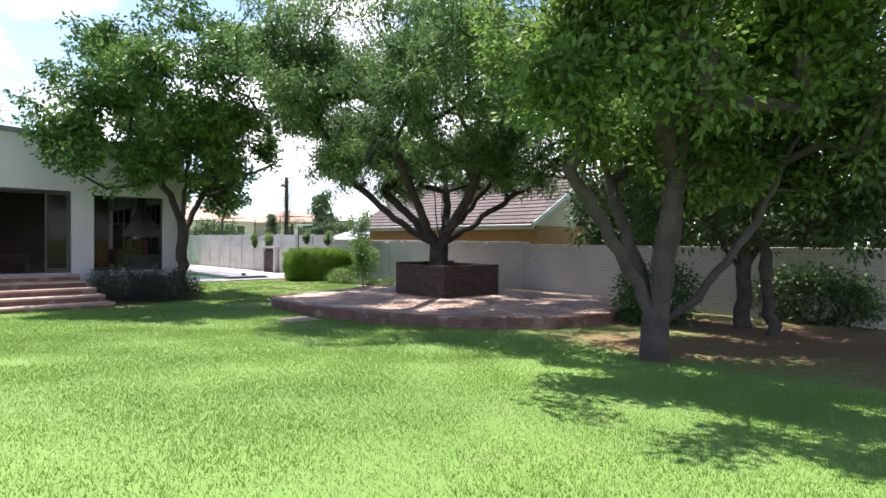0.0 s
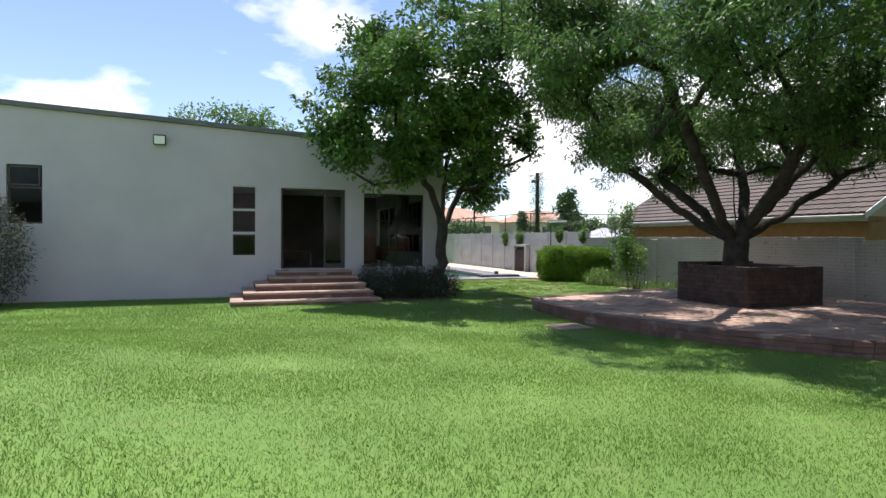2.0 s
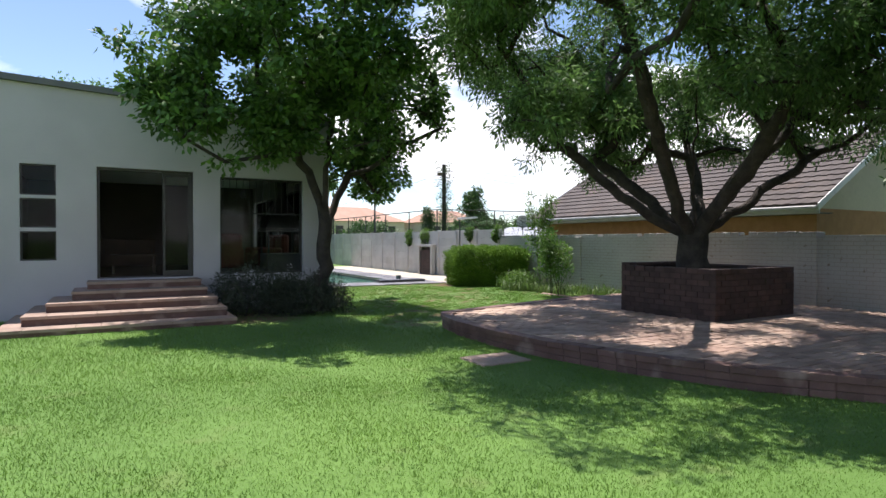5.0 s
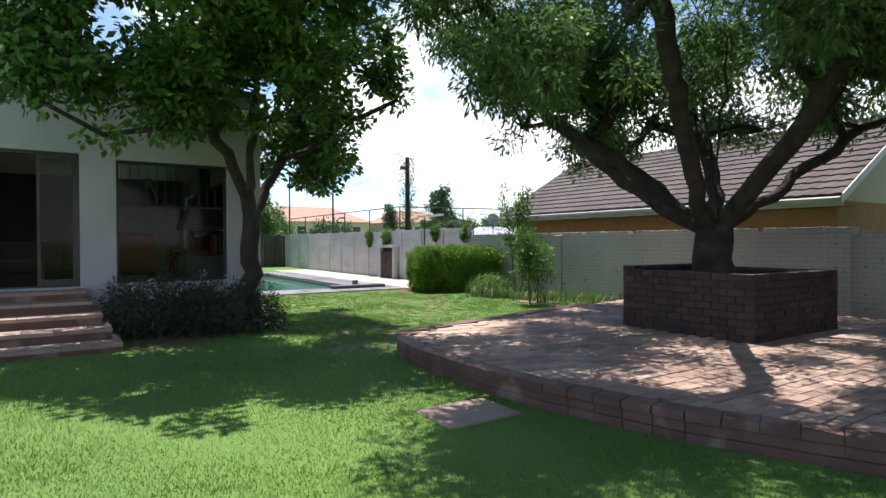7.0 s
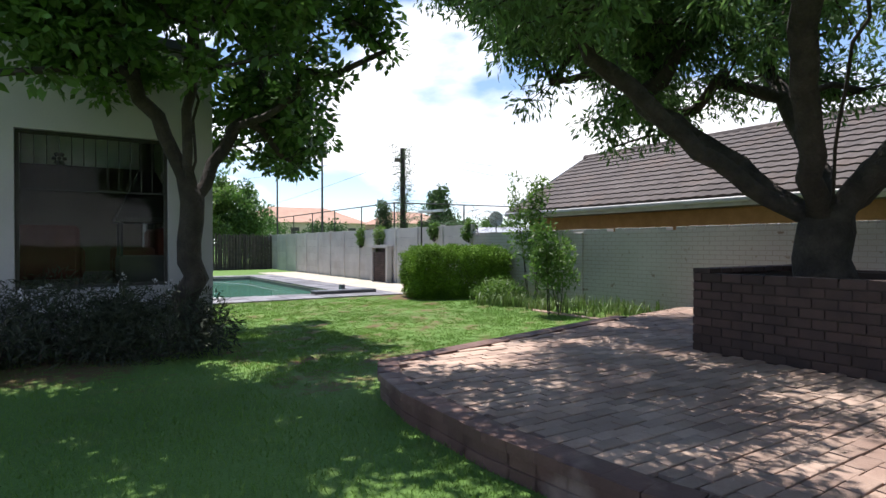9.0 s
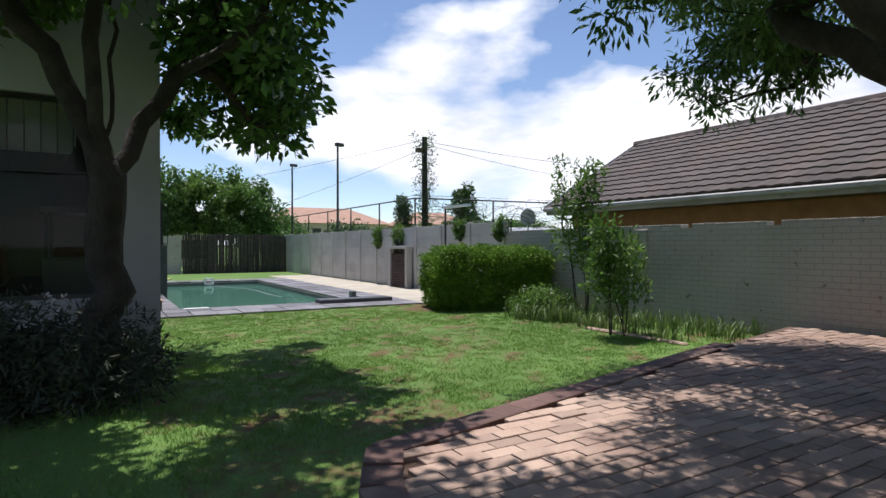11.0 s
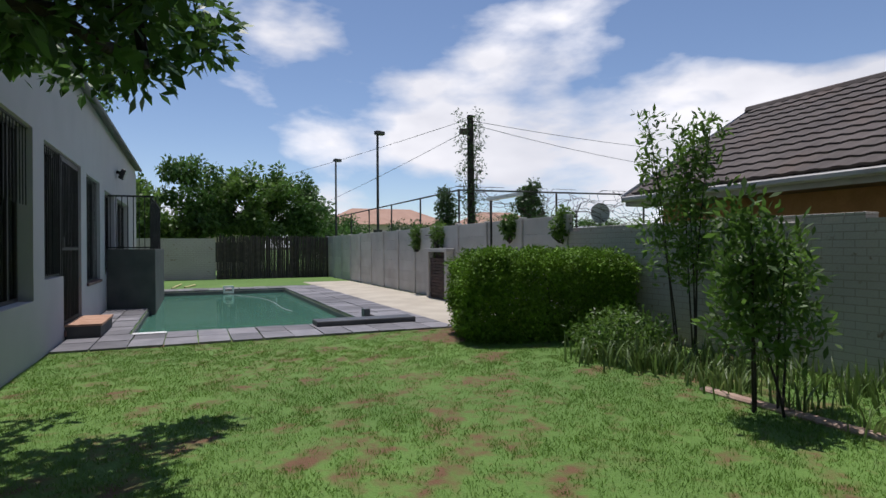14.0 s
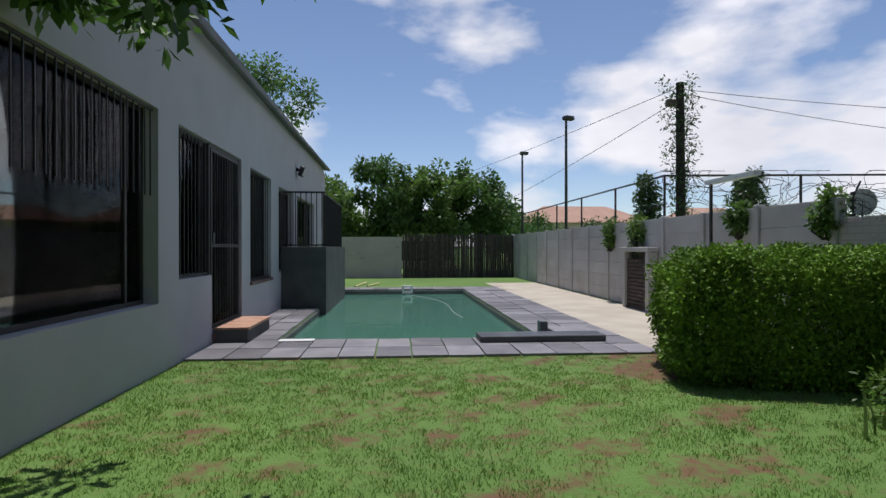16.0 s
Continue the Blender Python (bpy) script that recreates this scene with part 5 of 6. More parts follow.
tree("broadleaf_tree", "leafy green tree with a forked trunk beside the house",
     [([(6.05, 17.38, -0.45), (6.05, 17.33, 0.3), (6.05, 17.25, 1.0), (6.03, 17.17, 1.55)], None),
      ([(5.75, 17.05, 2.3), (5.3, 16.9, 3.2), (4.6, 16.7, 4.2)], 8), ([(6.1, 17.2, 2.6), (6.15, 17.15, 4.2), (6.0, 17.1, 6.0)], 8),
      ([(6.5, 17.3, 2.3), (7.0, 17.5, 3.2), (7.3, 17.8, 4.2)], 8), ([(5.95, 16.8, 2.6), (5.9, 16.2, 4.0)], 8)],
     [(5.4, 17.0, 5.3, 2.7, 2.7, 2.9), (7.0, 17.2, 4.2, 1.6, 2.0, 1.8), (7.5, 18.8, 3.0, 1.1, 1.3, 0.9), (4.0, 16.6, 3.9, 1.7, 1.6, 1.4), (7.2, 17.0, 2.75, 1.2, 1.2, 0.8), (4.3, 16.6, 3.1, 1.6, 1.1, 0.7), (3.3, 16.5, 3.3, 1.2, 1.0, 0.8), (5.2, 16.3, 3.0, 1.0, 0.8, 0.5), (3.4, 16.7, 4.2, 1.4, 1.4, 1.2), (7.65, 20.0, 2.95, 1.1, 0.95, 0.5), (7.8, 20.7, 2.8, 1.0, 0.6, 0.42), (7.7, 17.2, 5.0, 1.0, 1.4, 1.2), (7.9, 17.0, 2.3, 0.5, 0.5, 0.35), (8.0, 16.5, 3.7, 0.6, 0.7, 0.6), (5.5, 15.0, 5.2, 1.7, 1.4, 1.3), (6.7, 14.8, 5.6, 1.5, 1.4, 1.2), (7.5, 19.3, 5.2, 1.2, 1.3, 0.7), (7.6, 18.6, 5.0, 1.2, 0.9, 0.7), (7.35, 20.3, 2.65, 0.8, 0.6, 0.35), (7.9, 20.4, 2.85, 0.7, 0.5, 0.3)],
     730, 80, 0.32, 0.145, 0.5, LEAF_BROAD, BARK, 3, 0.15, keep1, r_pow=0.47, gap=(0.47, 0.67), flat=0.7)


def keep2(q):
    r = math.hypot(q[0] - 11.4, q[1] - 11.9)
    if q[2] < 2.1 + 0.0 * r or r < 1.2 and q[2] < 3.2:
        return False
    if q[2] < 2.6 + 0.2 * (3.6 - r) and r < 3.6:
        return False
    if q[0] < 8.6 and q[1] > 13.6 and q[2] < 4.2:
        return False
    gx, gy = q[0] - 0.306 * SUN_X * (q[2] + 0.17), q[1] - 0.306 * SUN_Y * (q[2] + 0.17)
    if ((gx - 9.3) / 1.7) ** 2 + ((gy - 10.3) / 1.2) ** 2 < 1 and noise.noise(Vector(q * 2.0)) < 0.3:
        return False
    return True


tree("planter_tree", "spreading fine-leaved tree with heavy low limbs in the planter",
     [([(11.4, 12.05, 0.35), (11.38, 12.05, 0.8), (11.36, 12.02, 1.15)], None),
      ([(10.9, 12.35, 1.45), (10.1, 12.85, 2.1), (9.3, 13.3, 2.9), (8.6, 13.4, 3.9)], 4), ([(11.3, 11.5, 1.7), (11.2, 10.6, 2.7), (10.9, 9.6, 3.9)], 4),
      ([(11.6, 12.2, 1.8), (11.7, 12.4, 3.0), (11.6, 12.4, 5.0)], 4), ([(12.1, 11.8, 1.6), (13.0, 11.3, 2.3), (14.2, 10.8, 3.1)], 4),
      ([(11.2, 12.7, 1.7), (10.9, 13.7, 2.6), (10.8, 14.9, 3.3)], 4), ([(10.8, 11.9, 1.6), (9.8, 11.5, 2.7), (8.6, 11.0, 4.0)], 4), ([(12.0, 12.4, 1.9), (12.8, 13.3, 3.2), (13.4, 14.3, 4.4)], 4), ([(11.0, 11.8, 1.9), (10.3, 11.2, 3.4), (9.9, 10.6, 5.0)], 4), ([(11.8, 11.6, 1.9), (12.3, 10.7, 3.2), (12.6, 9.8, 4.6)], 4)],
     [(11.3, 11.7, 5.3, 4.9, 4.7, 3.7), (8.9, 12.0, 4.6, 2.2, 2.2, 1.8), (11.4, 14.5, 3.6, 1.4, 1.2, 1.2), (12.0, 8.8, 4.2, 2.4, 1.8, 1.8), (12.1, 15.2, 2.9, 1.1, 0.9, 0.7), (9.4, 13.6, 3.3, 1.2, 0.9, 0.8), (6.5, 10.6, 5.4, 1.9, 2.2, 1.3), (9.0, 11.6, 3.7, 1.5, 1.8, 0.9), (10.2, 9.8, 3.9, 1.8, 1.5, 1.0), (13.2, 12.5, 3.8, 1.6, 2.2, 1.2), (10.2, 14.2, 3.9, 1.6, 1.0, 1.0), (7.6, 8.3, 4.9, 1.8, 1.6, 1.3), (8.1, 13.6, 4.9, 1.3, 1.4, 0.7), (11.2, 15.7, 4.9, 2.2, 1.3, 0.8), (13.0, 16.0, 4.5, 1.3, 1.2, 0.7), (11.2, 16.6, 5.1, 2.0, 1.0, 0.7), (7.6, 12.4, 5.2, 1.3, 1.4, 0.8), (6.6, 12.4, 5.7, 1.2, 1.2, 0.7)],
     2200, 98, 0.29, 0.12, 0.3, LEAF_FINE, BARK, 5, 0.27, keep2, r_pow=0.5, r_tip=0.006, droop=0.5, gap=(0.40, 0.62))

tree("multi_stemmed_tree", "old pale-barked tree branching low from the lawn",
     [([(8.23, 4.0, -0.5), (8.2, 4.02, -0.2), (8.18, 4.05, 0.15)], None),
      ([(8.02, 4.18, 0.72), (7.72, 4.48, 1.34), (7.55, 4.65, 1.75), (7.1, 5.0, 2.5)], 3), ([(8.32, 3.89, 0.72), (8.42, 3.82, 1.98), (8.54, 3.73, 3.24), (9.06, 3.25, 4.17)], 4), ([(8.4, 3.85, 2.3), (8.2, 3.9, 3.2), (7.8, 4.0, 4.2)], 4),
      ([(8.63, 3.59, 0.47), (9.24, 3.03, 1.45), (9.45, 2.83, 2.1), (9.9, 2.5, 3.2)], 3), ([(8.3, 4.3, 0.9), (8.6, 4.8, 1.7), (8.9, 5.3, 2.6)], 4)],
     [(8.6, 4.0, 4.4, 3.2, 3.0, 2.3), (6.9, 4.9, 3.6, 1.5, 1.3, 1.2), (9.6, 3.0, 3.6, 2.4, 2.0, 1.8), (7.4, 2.2, 4.7, 1.8, 1.8, 1.2), (9.2, 1.2, 4.7, 2.0, 1.8, 1.3), (8.0, 0.3, 5.0, 2.0, 1.5, 1.2), (6.4, 2.6, 5.0, 1.5, 1.5, 1.0), (5.6, 4.4, 5.4, 1.4, 1.3, 0.9), (5.0, 2.9, 5.6, 1.3, 1.3, 0.8), (5.5, 1.6, 5.5, 1.6, 1.2, 0.8), (7.2, 3.3, 5.4, 1.8, 1.8, 1.2)],
     960, 96, 0.34, 0.13, 0.5, LEAF_LIGHT, BARK_PALE, 8, 0.2, lambda q: q[2] > 2.1 + 0.25 * noise.noise(Vector(q)) and (q[0] > 6.2 or q[2] > 2.6), r_pow=0.48, r_tip=0.0085)

tree("shade_tree", "dark shady tree with low limbs by the boundary wall",
     [([(12.7, 4.3, -0.5), (12.7, 4.3, 0.4), (12.75, 4.3, 1.2)], None), ([(12.3, 4.9, 1.9), (11.9, 5.6, 2.8)], 5), ([(13.1, 3.8, 1.8), (13.5, 3.2, 2.6)], 5), ([(12.7, 4.2, 2.2), (12.7, 4.1, 3.4)], 5)],
     [(12.6, 3.8, 3.4, 2.4, 4.2, 2.2), (12.8, 1.5, 3.0, 1.8, 3.0, 1.9), (12.9, 6.2, 2.6, 1.6, 1.2, 0.9), (13.2, 7.2, 3.4, 1.3, 1.3, 0.9), (11.0, 2.0, 3.6, 1.6, 2.0, 1.4)], 560, 72, 0.42, 0.15, 0.42, LEAF_DARK, BARK, 12, 0.14, lambda q: q[2] > 1.35 and q[0] < 14.4)
tree("shade_tree", "dark slim tree with twin trunks by the boundary wall",
     [([(12.1, 3.6, -0.5), (12.05, 3.65, 0.4), (12.0, 3.7, 1.3)], None), ([(11.8, 3.9, 2.2), (11.6, 4.0, 3.2)], 5)],
     [(11.6, 3.6, 4.4, 2.4, 2.6, 1.8), (11.4, 5.4, 4.6, 1.8, 1.6, 1.3)], 200, 72, 0.45, 0.15, 0.42, LEAF_DARK, BARK, 13, 0.10, lambda q: q[2] > 2.4)


def far_tree(name, label, x, y, z, blobs, n, per, spread, size, leafm, seed, r=0.2):
    top = max(b[2] for b in blobs)
    return tree(name, label, [([(x, y, z), (x, y, z + (top - z) * 0.25), (x + 0.1, y, z + (top - z) * 0.5)], None)], blobs, n, per, spread, size, 0.5, leafm, BARK, seed, r, r_tip=0.012, min_r=0.02)


for k, (x, y, w, top) in enumerate(((6.4, 45.6, 2.0, 4.4), (8.7, 46.5, 2.2, 5.6), (11.3, 46.0, 2.3, 5.2), (13.6, 47.0, 2.1, 5.5), (5.0, 48.5, 2.2, 4.7))):
    far_tree("garden_tree", "rounded green tree behind the rear garden wall", x, y, -0.6, [(x, y, top - 1.9, w, 1.9, 1.9), (x + 0.6, y - 0.4, top - 2.9, w * 0.7, 1.4, 1.2), (x - 0.9, y - 0.3, top - 0.9, 0.8, 0.8, 0.7)], 120, 80, 0.42, 0.24, (LEAF_LIGHT, LEAF_BROAD)[k % 2], 20 + k)
for k, (x, y, w, top) in enumerate(((17.0, 9.3, 1.8, 3.6), (17.5, 5.5, 2.2, 4.6), (17.5, 1.5, 2.2, 4.6), (17.0, -2.5, 2.2, 4.8), (21.0, 8.0, 3.0, 5.4))):
    far_tree("neighbour_tree", "dark leafy tree beyond the boundary wall", x, y, -0.6, [(x, y, top - 1.7, w, w, 1.8), (x, y - 0.5, 1.6, w * 0.9, w * 0.9, 1.2)], 190, 60, 0.5, 0.19, LEAF_DARK, 120 + k)
far_tree("roadside_tree", "airy tall tree behind the house roof", 0.3, 47, -0.6, [(0.2, 47, 8.6, 4.6, 3.5, 2.3), (-2.0, 47, 7.8, 2.5, 2.5, 1.8)], 170, 60, 0.7, 0.26, LEAF_FINE, 31, 0.35)
far_tree("dark_conifer", "dark pointed conifer in the distance", 38.7, 62.4, -0.6, [(38.7, 62.4, 2.5, 2.2, 2.2, 2.6), (38.7, 62.4, 5.0, 1.5, 1.5, 1.8), (38.9, 62.4, 6.6, 0.8, 0.8, 1.3)], 170, 60, 0.5, 0.32, LEAF_DARK, 33, 0.3)
for k, (x, y, w, top) in enumerate(((24, 80, 3.5, 4.4), (31, 76, 4, 3.6), (20, 70, 3.0, 3.4), (45, 70, 4.0, 4.2), (60, 80, 6.0, 5.0), (27, 118, 5, 8.5))):
    far_tree("distant_tree", "low distant garden tree between the houses", x, y, -0.6, [(x, y, top - 1.6, w, 2.0, 1.7)], 90, 50, 0.8, 0.35, (LEAF_BROAD, LEAF_DARK)[k % 2], 40 + k)


def palm(x, y, z, h):
    p = tagged(new("palm_tree"), "slender palm with arching fronds in the distance", "tree")
    tubes("trunk", [([(x, y, z), (x + 0.1, y, z + h * 0.5), (x, y, z + h)], [0.22, 0.16, 0.14])], BARK, p)
    rng = random.Random(5)
    for k in range(16):
        a = k * 2.4
        el = rng.uniform(-0.2, 1.1)
        L = rng.uniform(2.2, 2.9)
        bm = bmesh.new()
        prev = None
        for i in range(12):
            t = i / 11
            r = L * t
            cx, cy = x + math.cos(a) * r * math.cos(el * (1 - 0.6 * t)), y + math.sin(a) * r * math.cos(el * (1 - 0.6 * t))
            cz = z + h + r * math.sin(el) - 1.3 * t * t * L * 0.5
            sx, sy = -math.sin(a), math.cos(a)
            for s in (-1, 1):
                w = 0.55 * math.sin(math.pi * (0.12 + 0.85 * t))
                b = [bm.verts.new((cx - 0.06 * math.cos(a), cy - 0.06 * math.sin(a), cz)), bm.verts.new((cx + 0.06 * math.cos(a), cy + 0.06 * math.sin(a), cz)), bm.verts.new((cx + s * sx * w + 0.25 * math.cos(a), cy + s * sy * w + 0.25 * math.sin(a), cz - 0.25 * w))]
                bm.faces.new(b)
        part("frond", bm, LEAF_DARK, p)


palm(30.5, 55.0, -0.6, 3.6)
palm(33.0, 53.0, -0.6, 3.2)


def bush(name, label, box, n, per, spread, size, aspect, leafm, seed, rounded=0.35, core=None, category="bush", up=0.35):
    """A clipped or loose bush: woody stems and tufts of leaves that fill a rounded block."""
    rng = np.random.default_rng(seed)
    x0, x1, y0, y1, z0, z1 = box
    c = np.array([(x0 + x1) / 2, (y0 + y1) / 2, (z0 + z1) / 2]); h = np.array([x1 - x0, y1 - y0, z1 - z0]) / 2
    pts = []
    pw_ = 2 + 6 * (1 - rounded)
    while len(pts) < n:
        q = rng.uniform(-1, 1, 3)
        s = np.sum(np.abs(q) ** pw_) ** (1 / pw_)
        wob = 1 + 0.09 * noise.noise(Vector((c + q * h) * 1.6))
        if s < wob and s > 0.45 * rng.random():
            if rng.random() < 0.75:
                q = q / s * rng.uniform(0.86, 1.0) * wob
            pts.append(c + q * h * np.array([1, 1, 1]))
    b = tagged(new(name), label, category)
    lines = []
    for k in range(14):
        t = pts[k]
        r = np.array([c[0] + rng.uniform(-0.5, 0.5) * h[0], c[1] + rng.uniform(-0.5, 0.5) * h[1], z0 - 0.1])
        lines.append(([tuple(r), tuple((r + t) / 2 + rng.normal(scale=0.05, size=3)), tuple(t)], [0.02, 0.014, 0.006]))
    tagged(tubes("stem_tangle", lines, BARK, b, sides=5), kind="stuff")
    leaf_cloud("foliage", pts, per, spread, size, aspect, leafm, seed, b, up=up)
    return b


bush("clipped_hedge", "dense clipped green hedge beside the pool apron", (12.15, 14.85, 21.2, 22.75, -0.42, 0.87), 2600, 44, 0.115, 0.046, 0.6, LEAF_HEDGE, 51, 0.12, category="hedge").matrix_basis = pose(13.4, 22.2, 0) @ pose(0, 0, 0, 0, 0, -13) @ pose(-13.4, -22.2, 0)
bush("lavender_bush", "grey-green lavender bush below the front window", (4.0, 5.5, 16.9, 18.4, -0.45, 0.42), 240, 36, 0.28, 0.1, 0.16, LEAF_GREY, 52, 0.8, up=0)
bush("lavender_bush", "grey-green bush, coloured dark as in shade, at the house corner", (4.9, 6.5, 16.6, 17.9, -0.45, 0.22), 240, 36, 0.26, 0.1, 0.18, LEAF_GREY, 53, 0.9, up=0)
bush("front_shrub", "airy pale green shrub against the front wall", (-6.0, -3.9, 16.6, 18.2, -0.4, 2.0), 260, 45, 0.28, 0.11, 0.2, LEAF_GREY, 54, 0.9)
bush("bed_shrub", "low leafy shrub in the flower bed", (12.95, 13.95, 19.6, 20.6, -0.42, 0.0), 130, 40, 0.23, 0.07, 0.4, LEAF_LIGHT, 55, 0.9)
bush("shade_shrub", "dark leafy shrub under the trees by the wall", (11.4, 13.0, 5.2, 6.6, -0.42, 0.7), 110, 45, 0.32, 0.12, 0.4, LEAF_DARK, 56, 0.9)
bush("wall_creeper", "dense creeper hanging on the boundary wall", (14.3, 14.8, 2.2, 4.8, -0.45, 0.7), 120, 40, 0.3, 0.1, 0.5, LEAF_DARK, 57, 1.0, category="creeper")
for k, (y, z0, z1, w) in enumerate(((30.6, 0.95, 1.62, 0.24), (28.9, 0.7, 1.68, 0.3), (25.0, 1.2, 1.62, 0.13), (23.1, 1.15, 1.62, 0.1))):
    bush("wall_creeper", "green creeper hanging over the precast wall", (14.55, 14.85, y - w, y + w, z0, z1), 40, 36, 0.11, 0.08, 0.5, LEAF_LIGHT, 60 + k, 0.9, category="creeper")
leaf_cloud("pole_creeper", [(15.75 + 0.22 * math.sin(k * 2.1) * (0.6 + k / 60), 29 + 0.22 * math.cos(k * 1.7), 1.6 + k * 0.056) for k in range(58)], 34, 0.2, 0.09, 0.4, LEAF_DARK, 70, pole, "dry creeper on the pole")
bush("fence_creeper", "creeper climbing the fence post", (15.2, 15.5, 29.6, 30.3, 1.3, 2.7), 90, 36, 0.16, 0.09, 0.45, LEAF_DARK, 71, 0.9, category="creeper")

# dry twining stems on the court fence
rng = random.Random(3)
lines = []
for k in range(150):
    x, z = rng.uniform(15.6, 27.0), rng.uniform(1.4, 2.6)
    a = rng.uniform(0, 6.28)
    pts = []
    for i in range(9):
        pts.append((x, 28.95 - 0.0956 * (x - 15.35) + rng.uniform(-0.05, 0.05), min(max(z, 1.3), 2.7)))
        a += rng.uniform(-0.9, 0.9)
        x += 0.22 * math.cos(a); z += 0.12 * math.sin(a)
    lines.append((pts, 0.007))
tagged(tubes("dry_vine", lines, BARK, sides=4), "tangle of dry vine stems on the fence", "vine", kind="stuff")


def sapling(x, y, z, h, n, seed, lean):
    s = tagged(new("garden_sapling"), "slender young tree with feathery leaves in the bed", "sapling", "saplings in the flower bed")
    rng = np.random.default_rng(seed)
    lines, pts = [], []
    for k in range(n):
        dx_, dy_ = rng.uniform(-0.35, 0.35) + lean[0], rng.uniform(-0.35, 0.35) + lean[1]
        hh = h * rng.uniform(0.7, 1.0)
        ox, oy = 0.13 * math.cos(k * 2.2), 0.13 * math.sin(k * 2.2)
        p = [(x + ox + dx_ * t ** 1.3 + 0.02 * math.sin(5 * t + k), y + oy + dy_ * t ** 1.3, z + hh * t) for t in [i / 8 for i in range(9)]]
        lines.append((p, [0.012 - 0.0011 * i for i in range(9)]))
        for t in np.linspace(0.35, 1.0, 26):
            b = np.array([x + ox + dx_ * t ** 1.3, y + oy + dy_ * t ** 1.3, z + hh * t])
            wd = 0.36 * (1.15 - t) + 0.1
            for q in range(2):
                o = rng.normal(size=3); o[2] = abs(o[2]) * 0.4
                pts.append(b + o / np.linalg.norm(o) * wd * rng.random() ** 0.5)
    for ln in lines:
        tubes("stem", [ln], BARK, s, sides=6)
    leaf_cloud("foliage", pts, 8, 0.1, 0.11, 0.36, LEAF_LIGHT, seed, s, droop=-0.25)


sapling(14.1, 19.6, -0.42, 3.0, 6, 81, (-0.05, 0.1))
sapling(12.75, 17.45, -0.42, 1.75, 5, 82, (0.05, 0.0))


def strap_leaf_mesh(name, out, w, material):
    """One arching sword-shaped leaf of unit length, with a folded midrib."""
    v, f = [], []
    for i in range(6):
        t = i / 5
        ww = w * (1 - t) ** 0.55 + 0.002
        rr, zz = out * t * t, t * (1 - 0.35 * out * t * t)
        v += [(rr + 0.12 * ww, -ww / 2, zz), (rr, 0, zz), (rr + 0.12 * ww, ww / 2, zz)]
    for i in range(5):
        o = 3 * i
        f += [(o, o + 1, o + 4, o + 3), (o + 1, o + 2, o + 5, o + 4)]
    return mesh_from(name, v, f, material)


IRIS = [strap_leaf_mesh("sword_leaf", out, 0.08, LEAF_IRIS) for out in (0.12, 0.25, 0.4, 0.55, 0.75)]


def strap_plants(name, label, spots, h, seed):
    """Clumps of sword-shaped leaves, each leaf a part of its clump."""
    rng = random.Random(seed)
    for x, y, n in spots:
        c = tagged(new(name), label, "plant", "strap-leaved plants in the bed")
        c.location = (x, y, lawn_z(x, y) - 0.02)
        for k in range(n):
            L = h * rng.uniform(0.55, 1.2)
            ob = put("leaf", rng.choice(IRIS), c)
            ob.matrix_basis = Matrix.LocRotScale((rng.gauss(0, 0.13), rng.gauss(0, 0.13), 0), Euler((rng.uniform(-0.12, 0.12), rng.uniform(-0.1, 0.1), rng.uniform(0, 6.28))), (L, L, L))


rng = random.Random(17)
strap_plants("iris_clump", "clump of upright green sword-shaped leaves", [(rng.uniform(13.0, 14.5), 16.4 + 3.4 * k / 34 + rng.uniform(-0.1, 0.1), 26) for k in range(34)], 0.31, 18)
strap_plants("iris_clump", "clump of upright green sword-shaped leaves", [(rng.uniform(12.7, 13.4), rng.uniform(18.6, 19.8), 26) for k in range(8)], 0.36, 19)
leaf_cloud("lavender_bloom", [(rng.uniform(4.2, 5.9), rng.uniform(16.7, 17.6), rng.uniform(0.2, 0.55)) for k in range(20)], 14, 0.07, 0.04, 0.5, FLOWER, 91)
bpy.data.objects["lavender_bloom"]["kind"] = "stuff"
bpy.data.objects["lavender_bloom"].parent = bpy.data.objects["lavender_bush"]

# ---- grass blades over the lawn the walk crosses ----


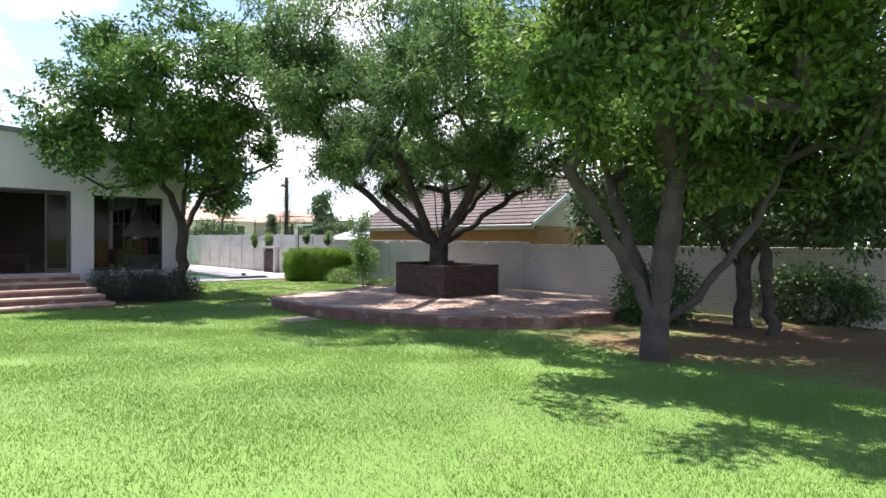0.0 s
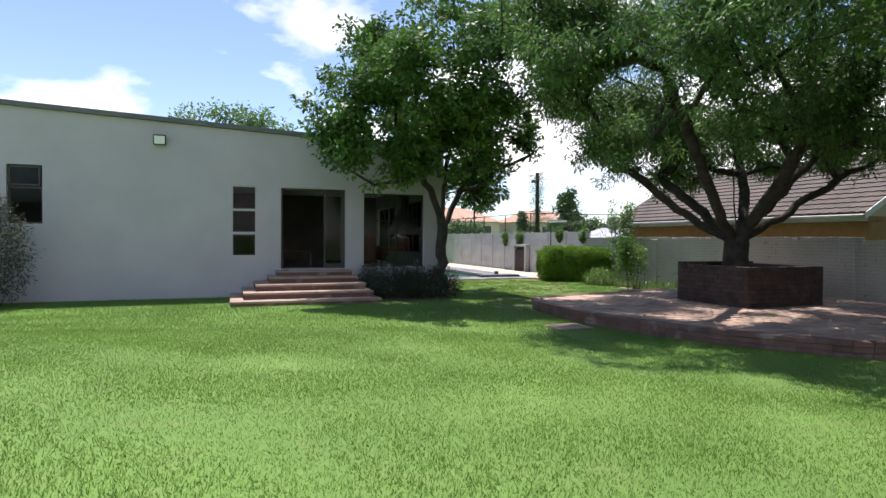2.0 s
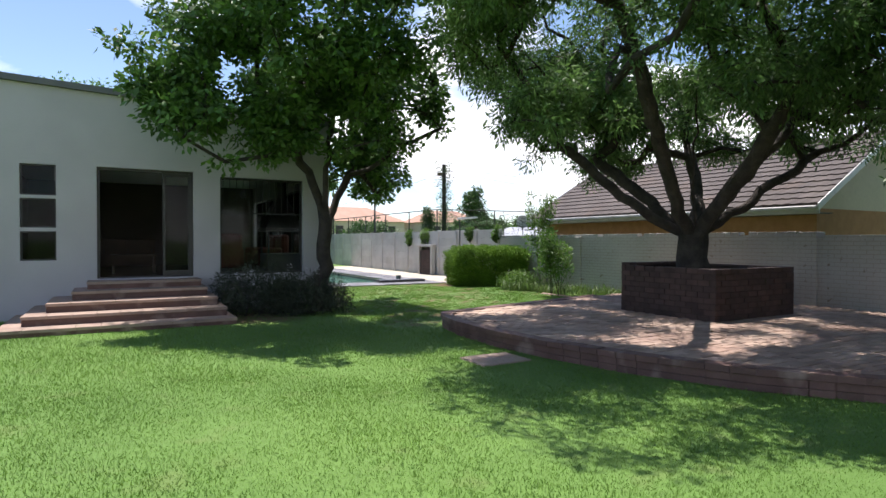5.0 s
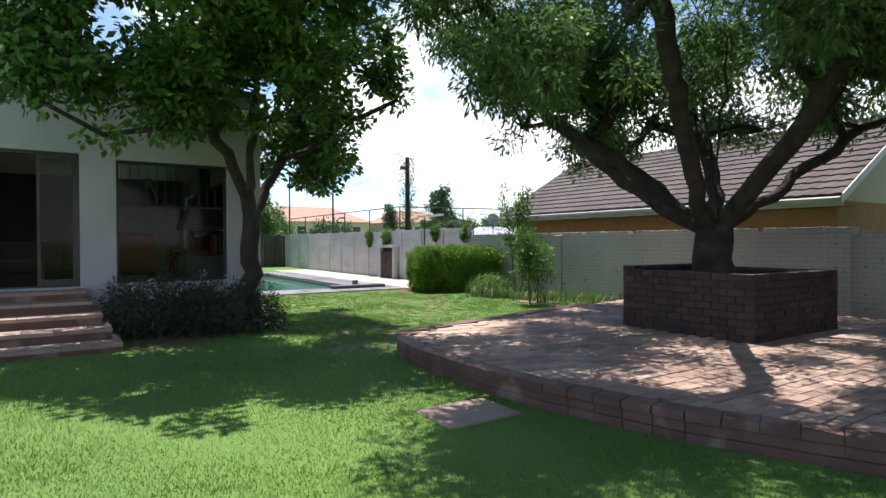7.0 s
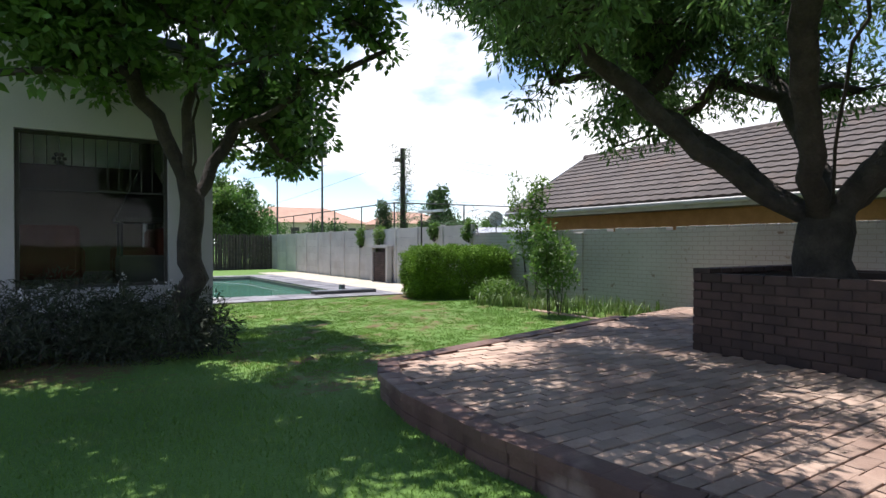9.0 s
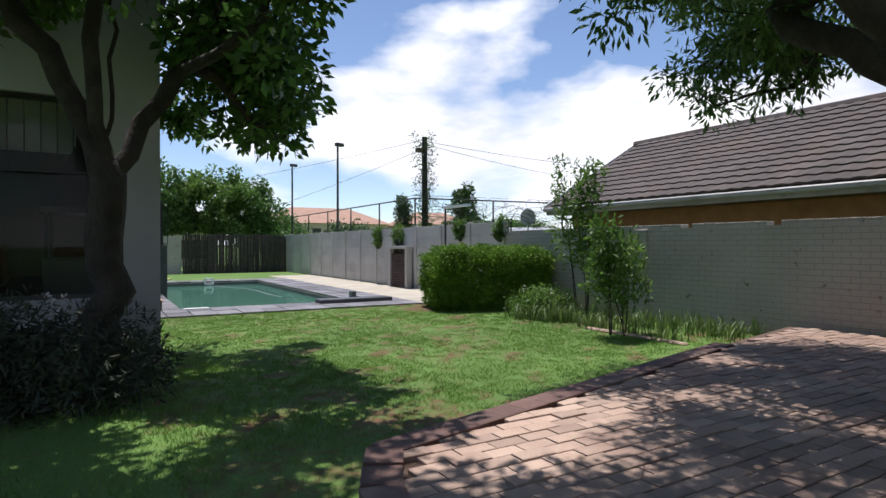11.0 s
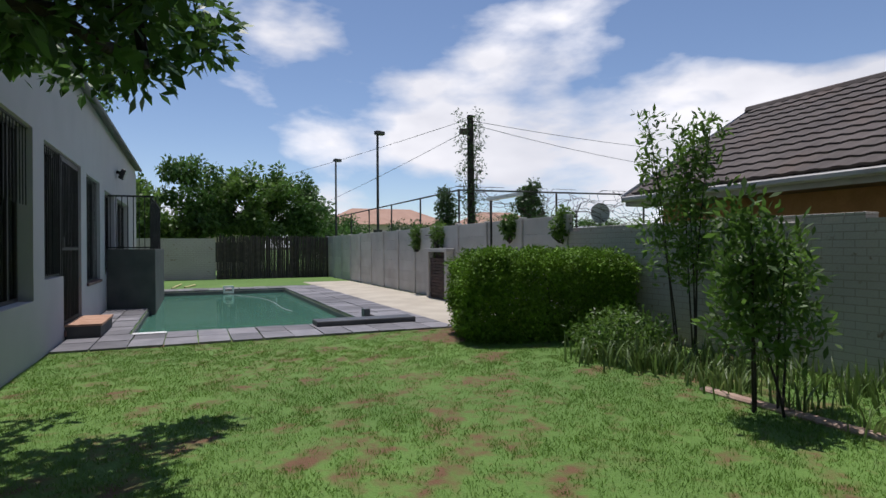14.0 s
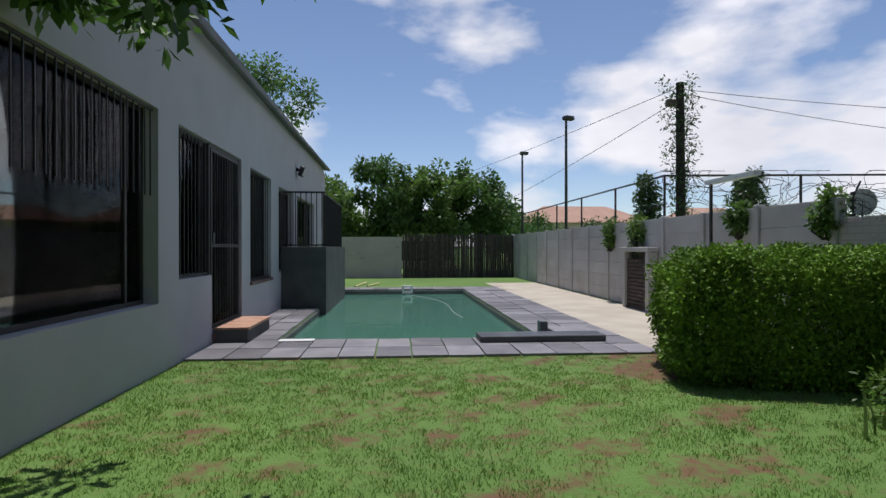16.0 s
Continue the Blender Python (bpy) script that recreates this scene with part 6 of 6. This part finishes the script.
def grass(name, n, area, h, seed):
    rng = np.random.default_rng(seed)
    x0, x1, y0, y1 = area
    hx = {}
    xy = np.column_stack([rng.uniform(x0, x1, n), rng.uniform(y0, y1, n)])
    keep, zs, sc = [], [], []
    for x, y in xy:
        if x > 6.8 and (inside(PAVE, x, y) or (6.0 < x < 6.75 and 10.9 < y < 11.5)):
            continue
        if y > FY - 0.02 and x < PX + 0.02 or y > 23.27 or 0.45 < x < 4.05 and y > 16.12 or x > 14.68:
            continue
        key = (round(x * 6), round(y * 6))
        if key not in hx:
            hx[key] = soil_amount(x, y)
        s = hx[key]
        if rng.random() < s * (1.5 + 2.2 * noise.noise(Vector((x * 6, y * 6, 2.0)))):
            continue
        keep.append((x, y)); zs.append(lawn_z(x, y) - 0.015); sc.append(1 - 0.5 * s)
    xy = np.array(keep); n = len(xy); z = np.array(zs)
    a = rng.uniform(0, 2 * np.pi, n)
    hh = h * rng.uniform(0.5, 1.35, n) * np.array(sc)
    w = rng.uniform(0.0022, 0.0045, n)
    lx, ly = rng.normal(scale=0.45, size=n) * hh, rng.normal(scale=0.45, size=n) * hh
    v = np.empty((n, 3, 3))
    v[:, 0, 0], v[:, 0, 1], v[:, 0, 2] = xy[:, 0] - np.cos(a) * w, xy[:, 1] - np.sin(a) * w, z
    v[:, 1, 0], v[:, 1, 1], v[:, 1, 2] = xy[:, 0] + np.cos(a) * w, xy[:, 1] + np.sin(a) * w, z
    v[:, 2, 0], v[:, 2, 1], v[:, 2, 2] = xy[:, 0] + lx, xy[:, 1] + ly, z + hh
    me = bpy.data.meshes.new(name)
    me.vertices.add(n * 3); me.vertices.foreach_set("co", v.reshape(-1))
    me.loops.add(n * 3); me.loops.foreach_set("vertex_index", np.arange(n * 3, dtype=np.int32))
    me.polygons.add(n); me.polygons.foreach_set("loop_start", np.arange(0, n * 3, 3, dtype=np.int32))
    me.materials.append(BLADE)
    me.update(calc_edges=True)
    return tagged(put(name, me), "short mown green grass blades", "grass", kind="stuff")


grass("grass", 640000, (-5.5, 9.0, -0.5, 12.0), 0.025, 101)
grass("grass", 150000, (-5.0, 9.0, 12.0, 18.6), 0.04, 102)
grass("grass", 330000, (6.4, 14.6, 14.8, 23.3), 0.034, 103)
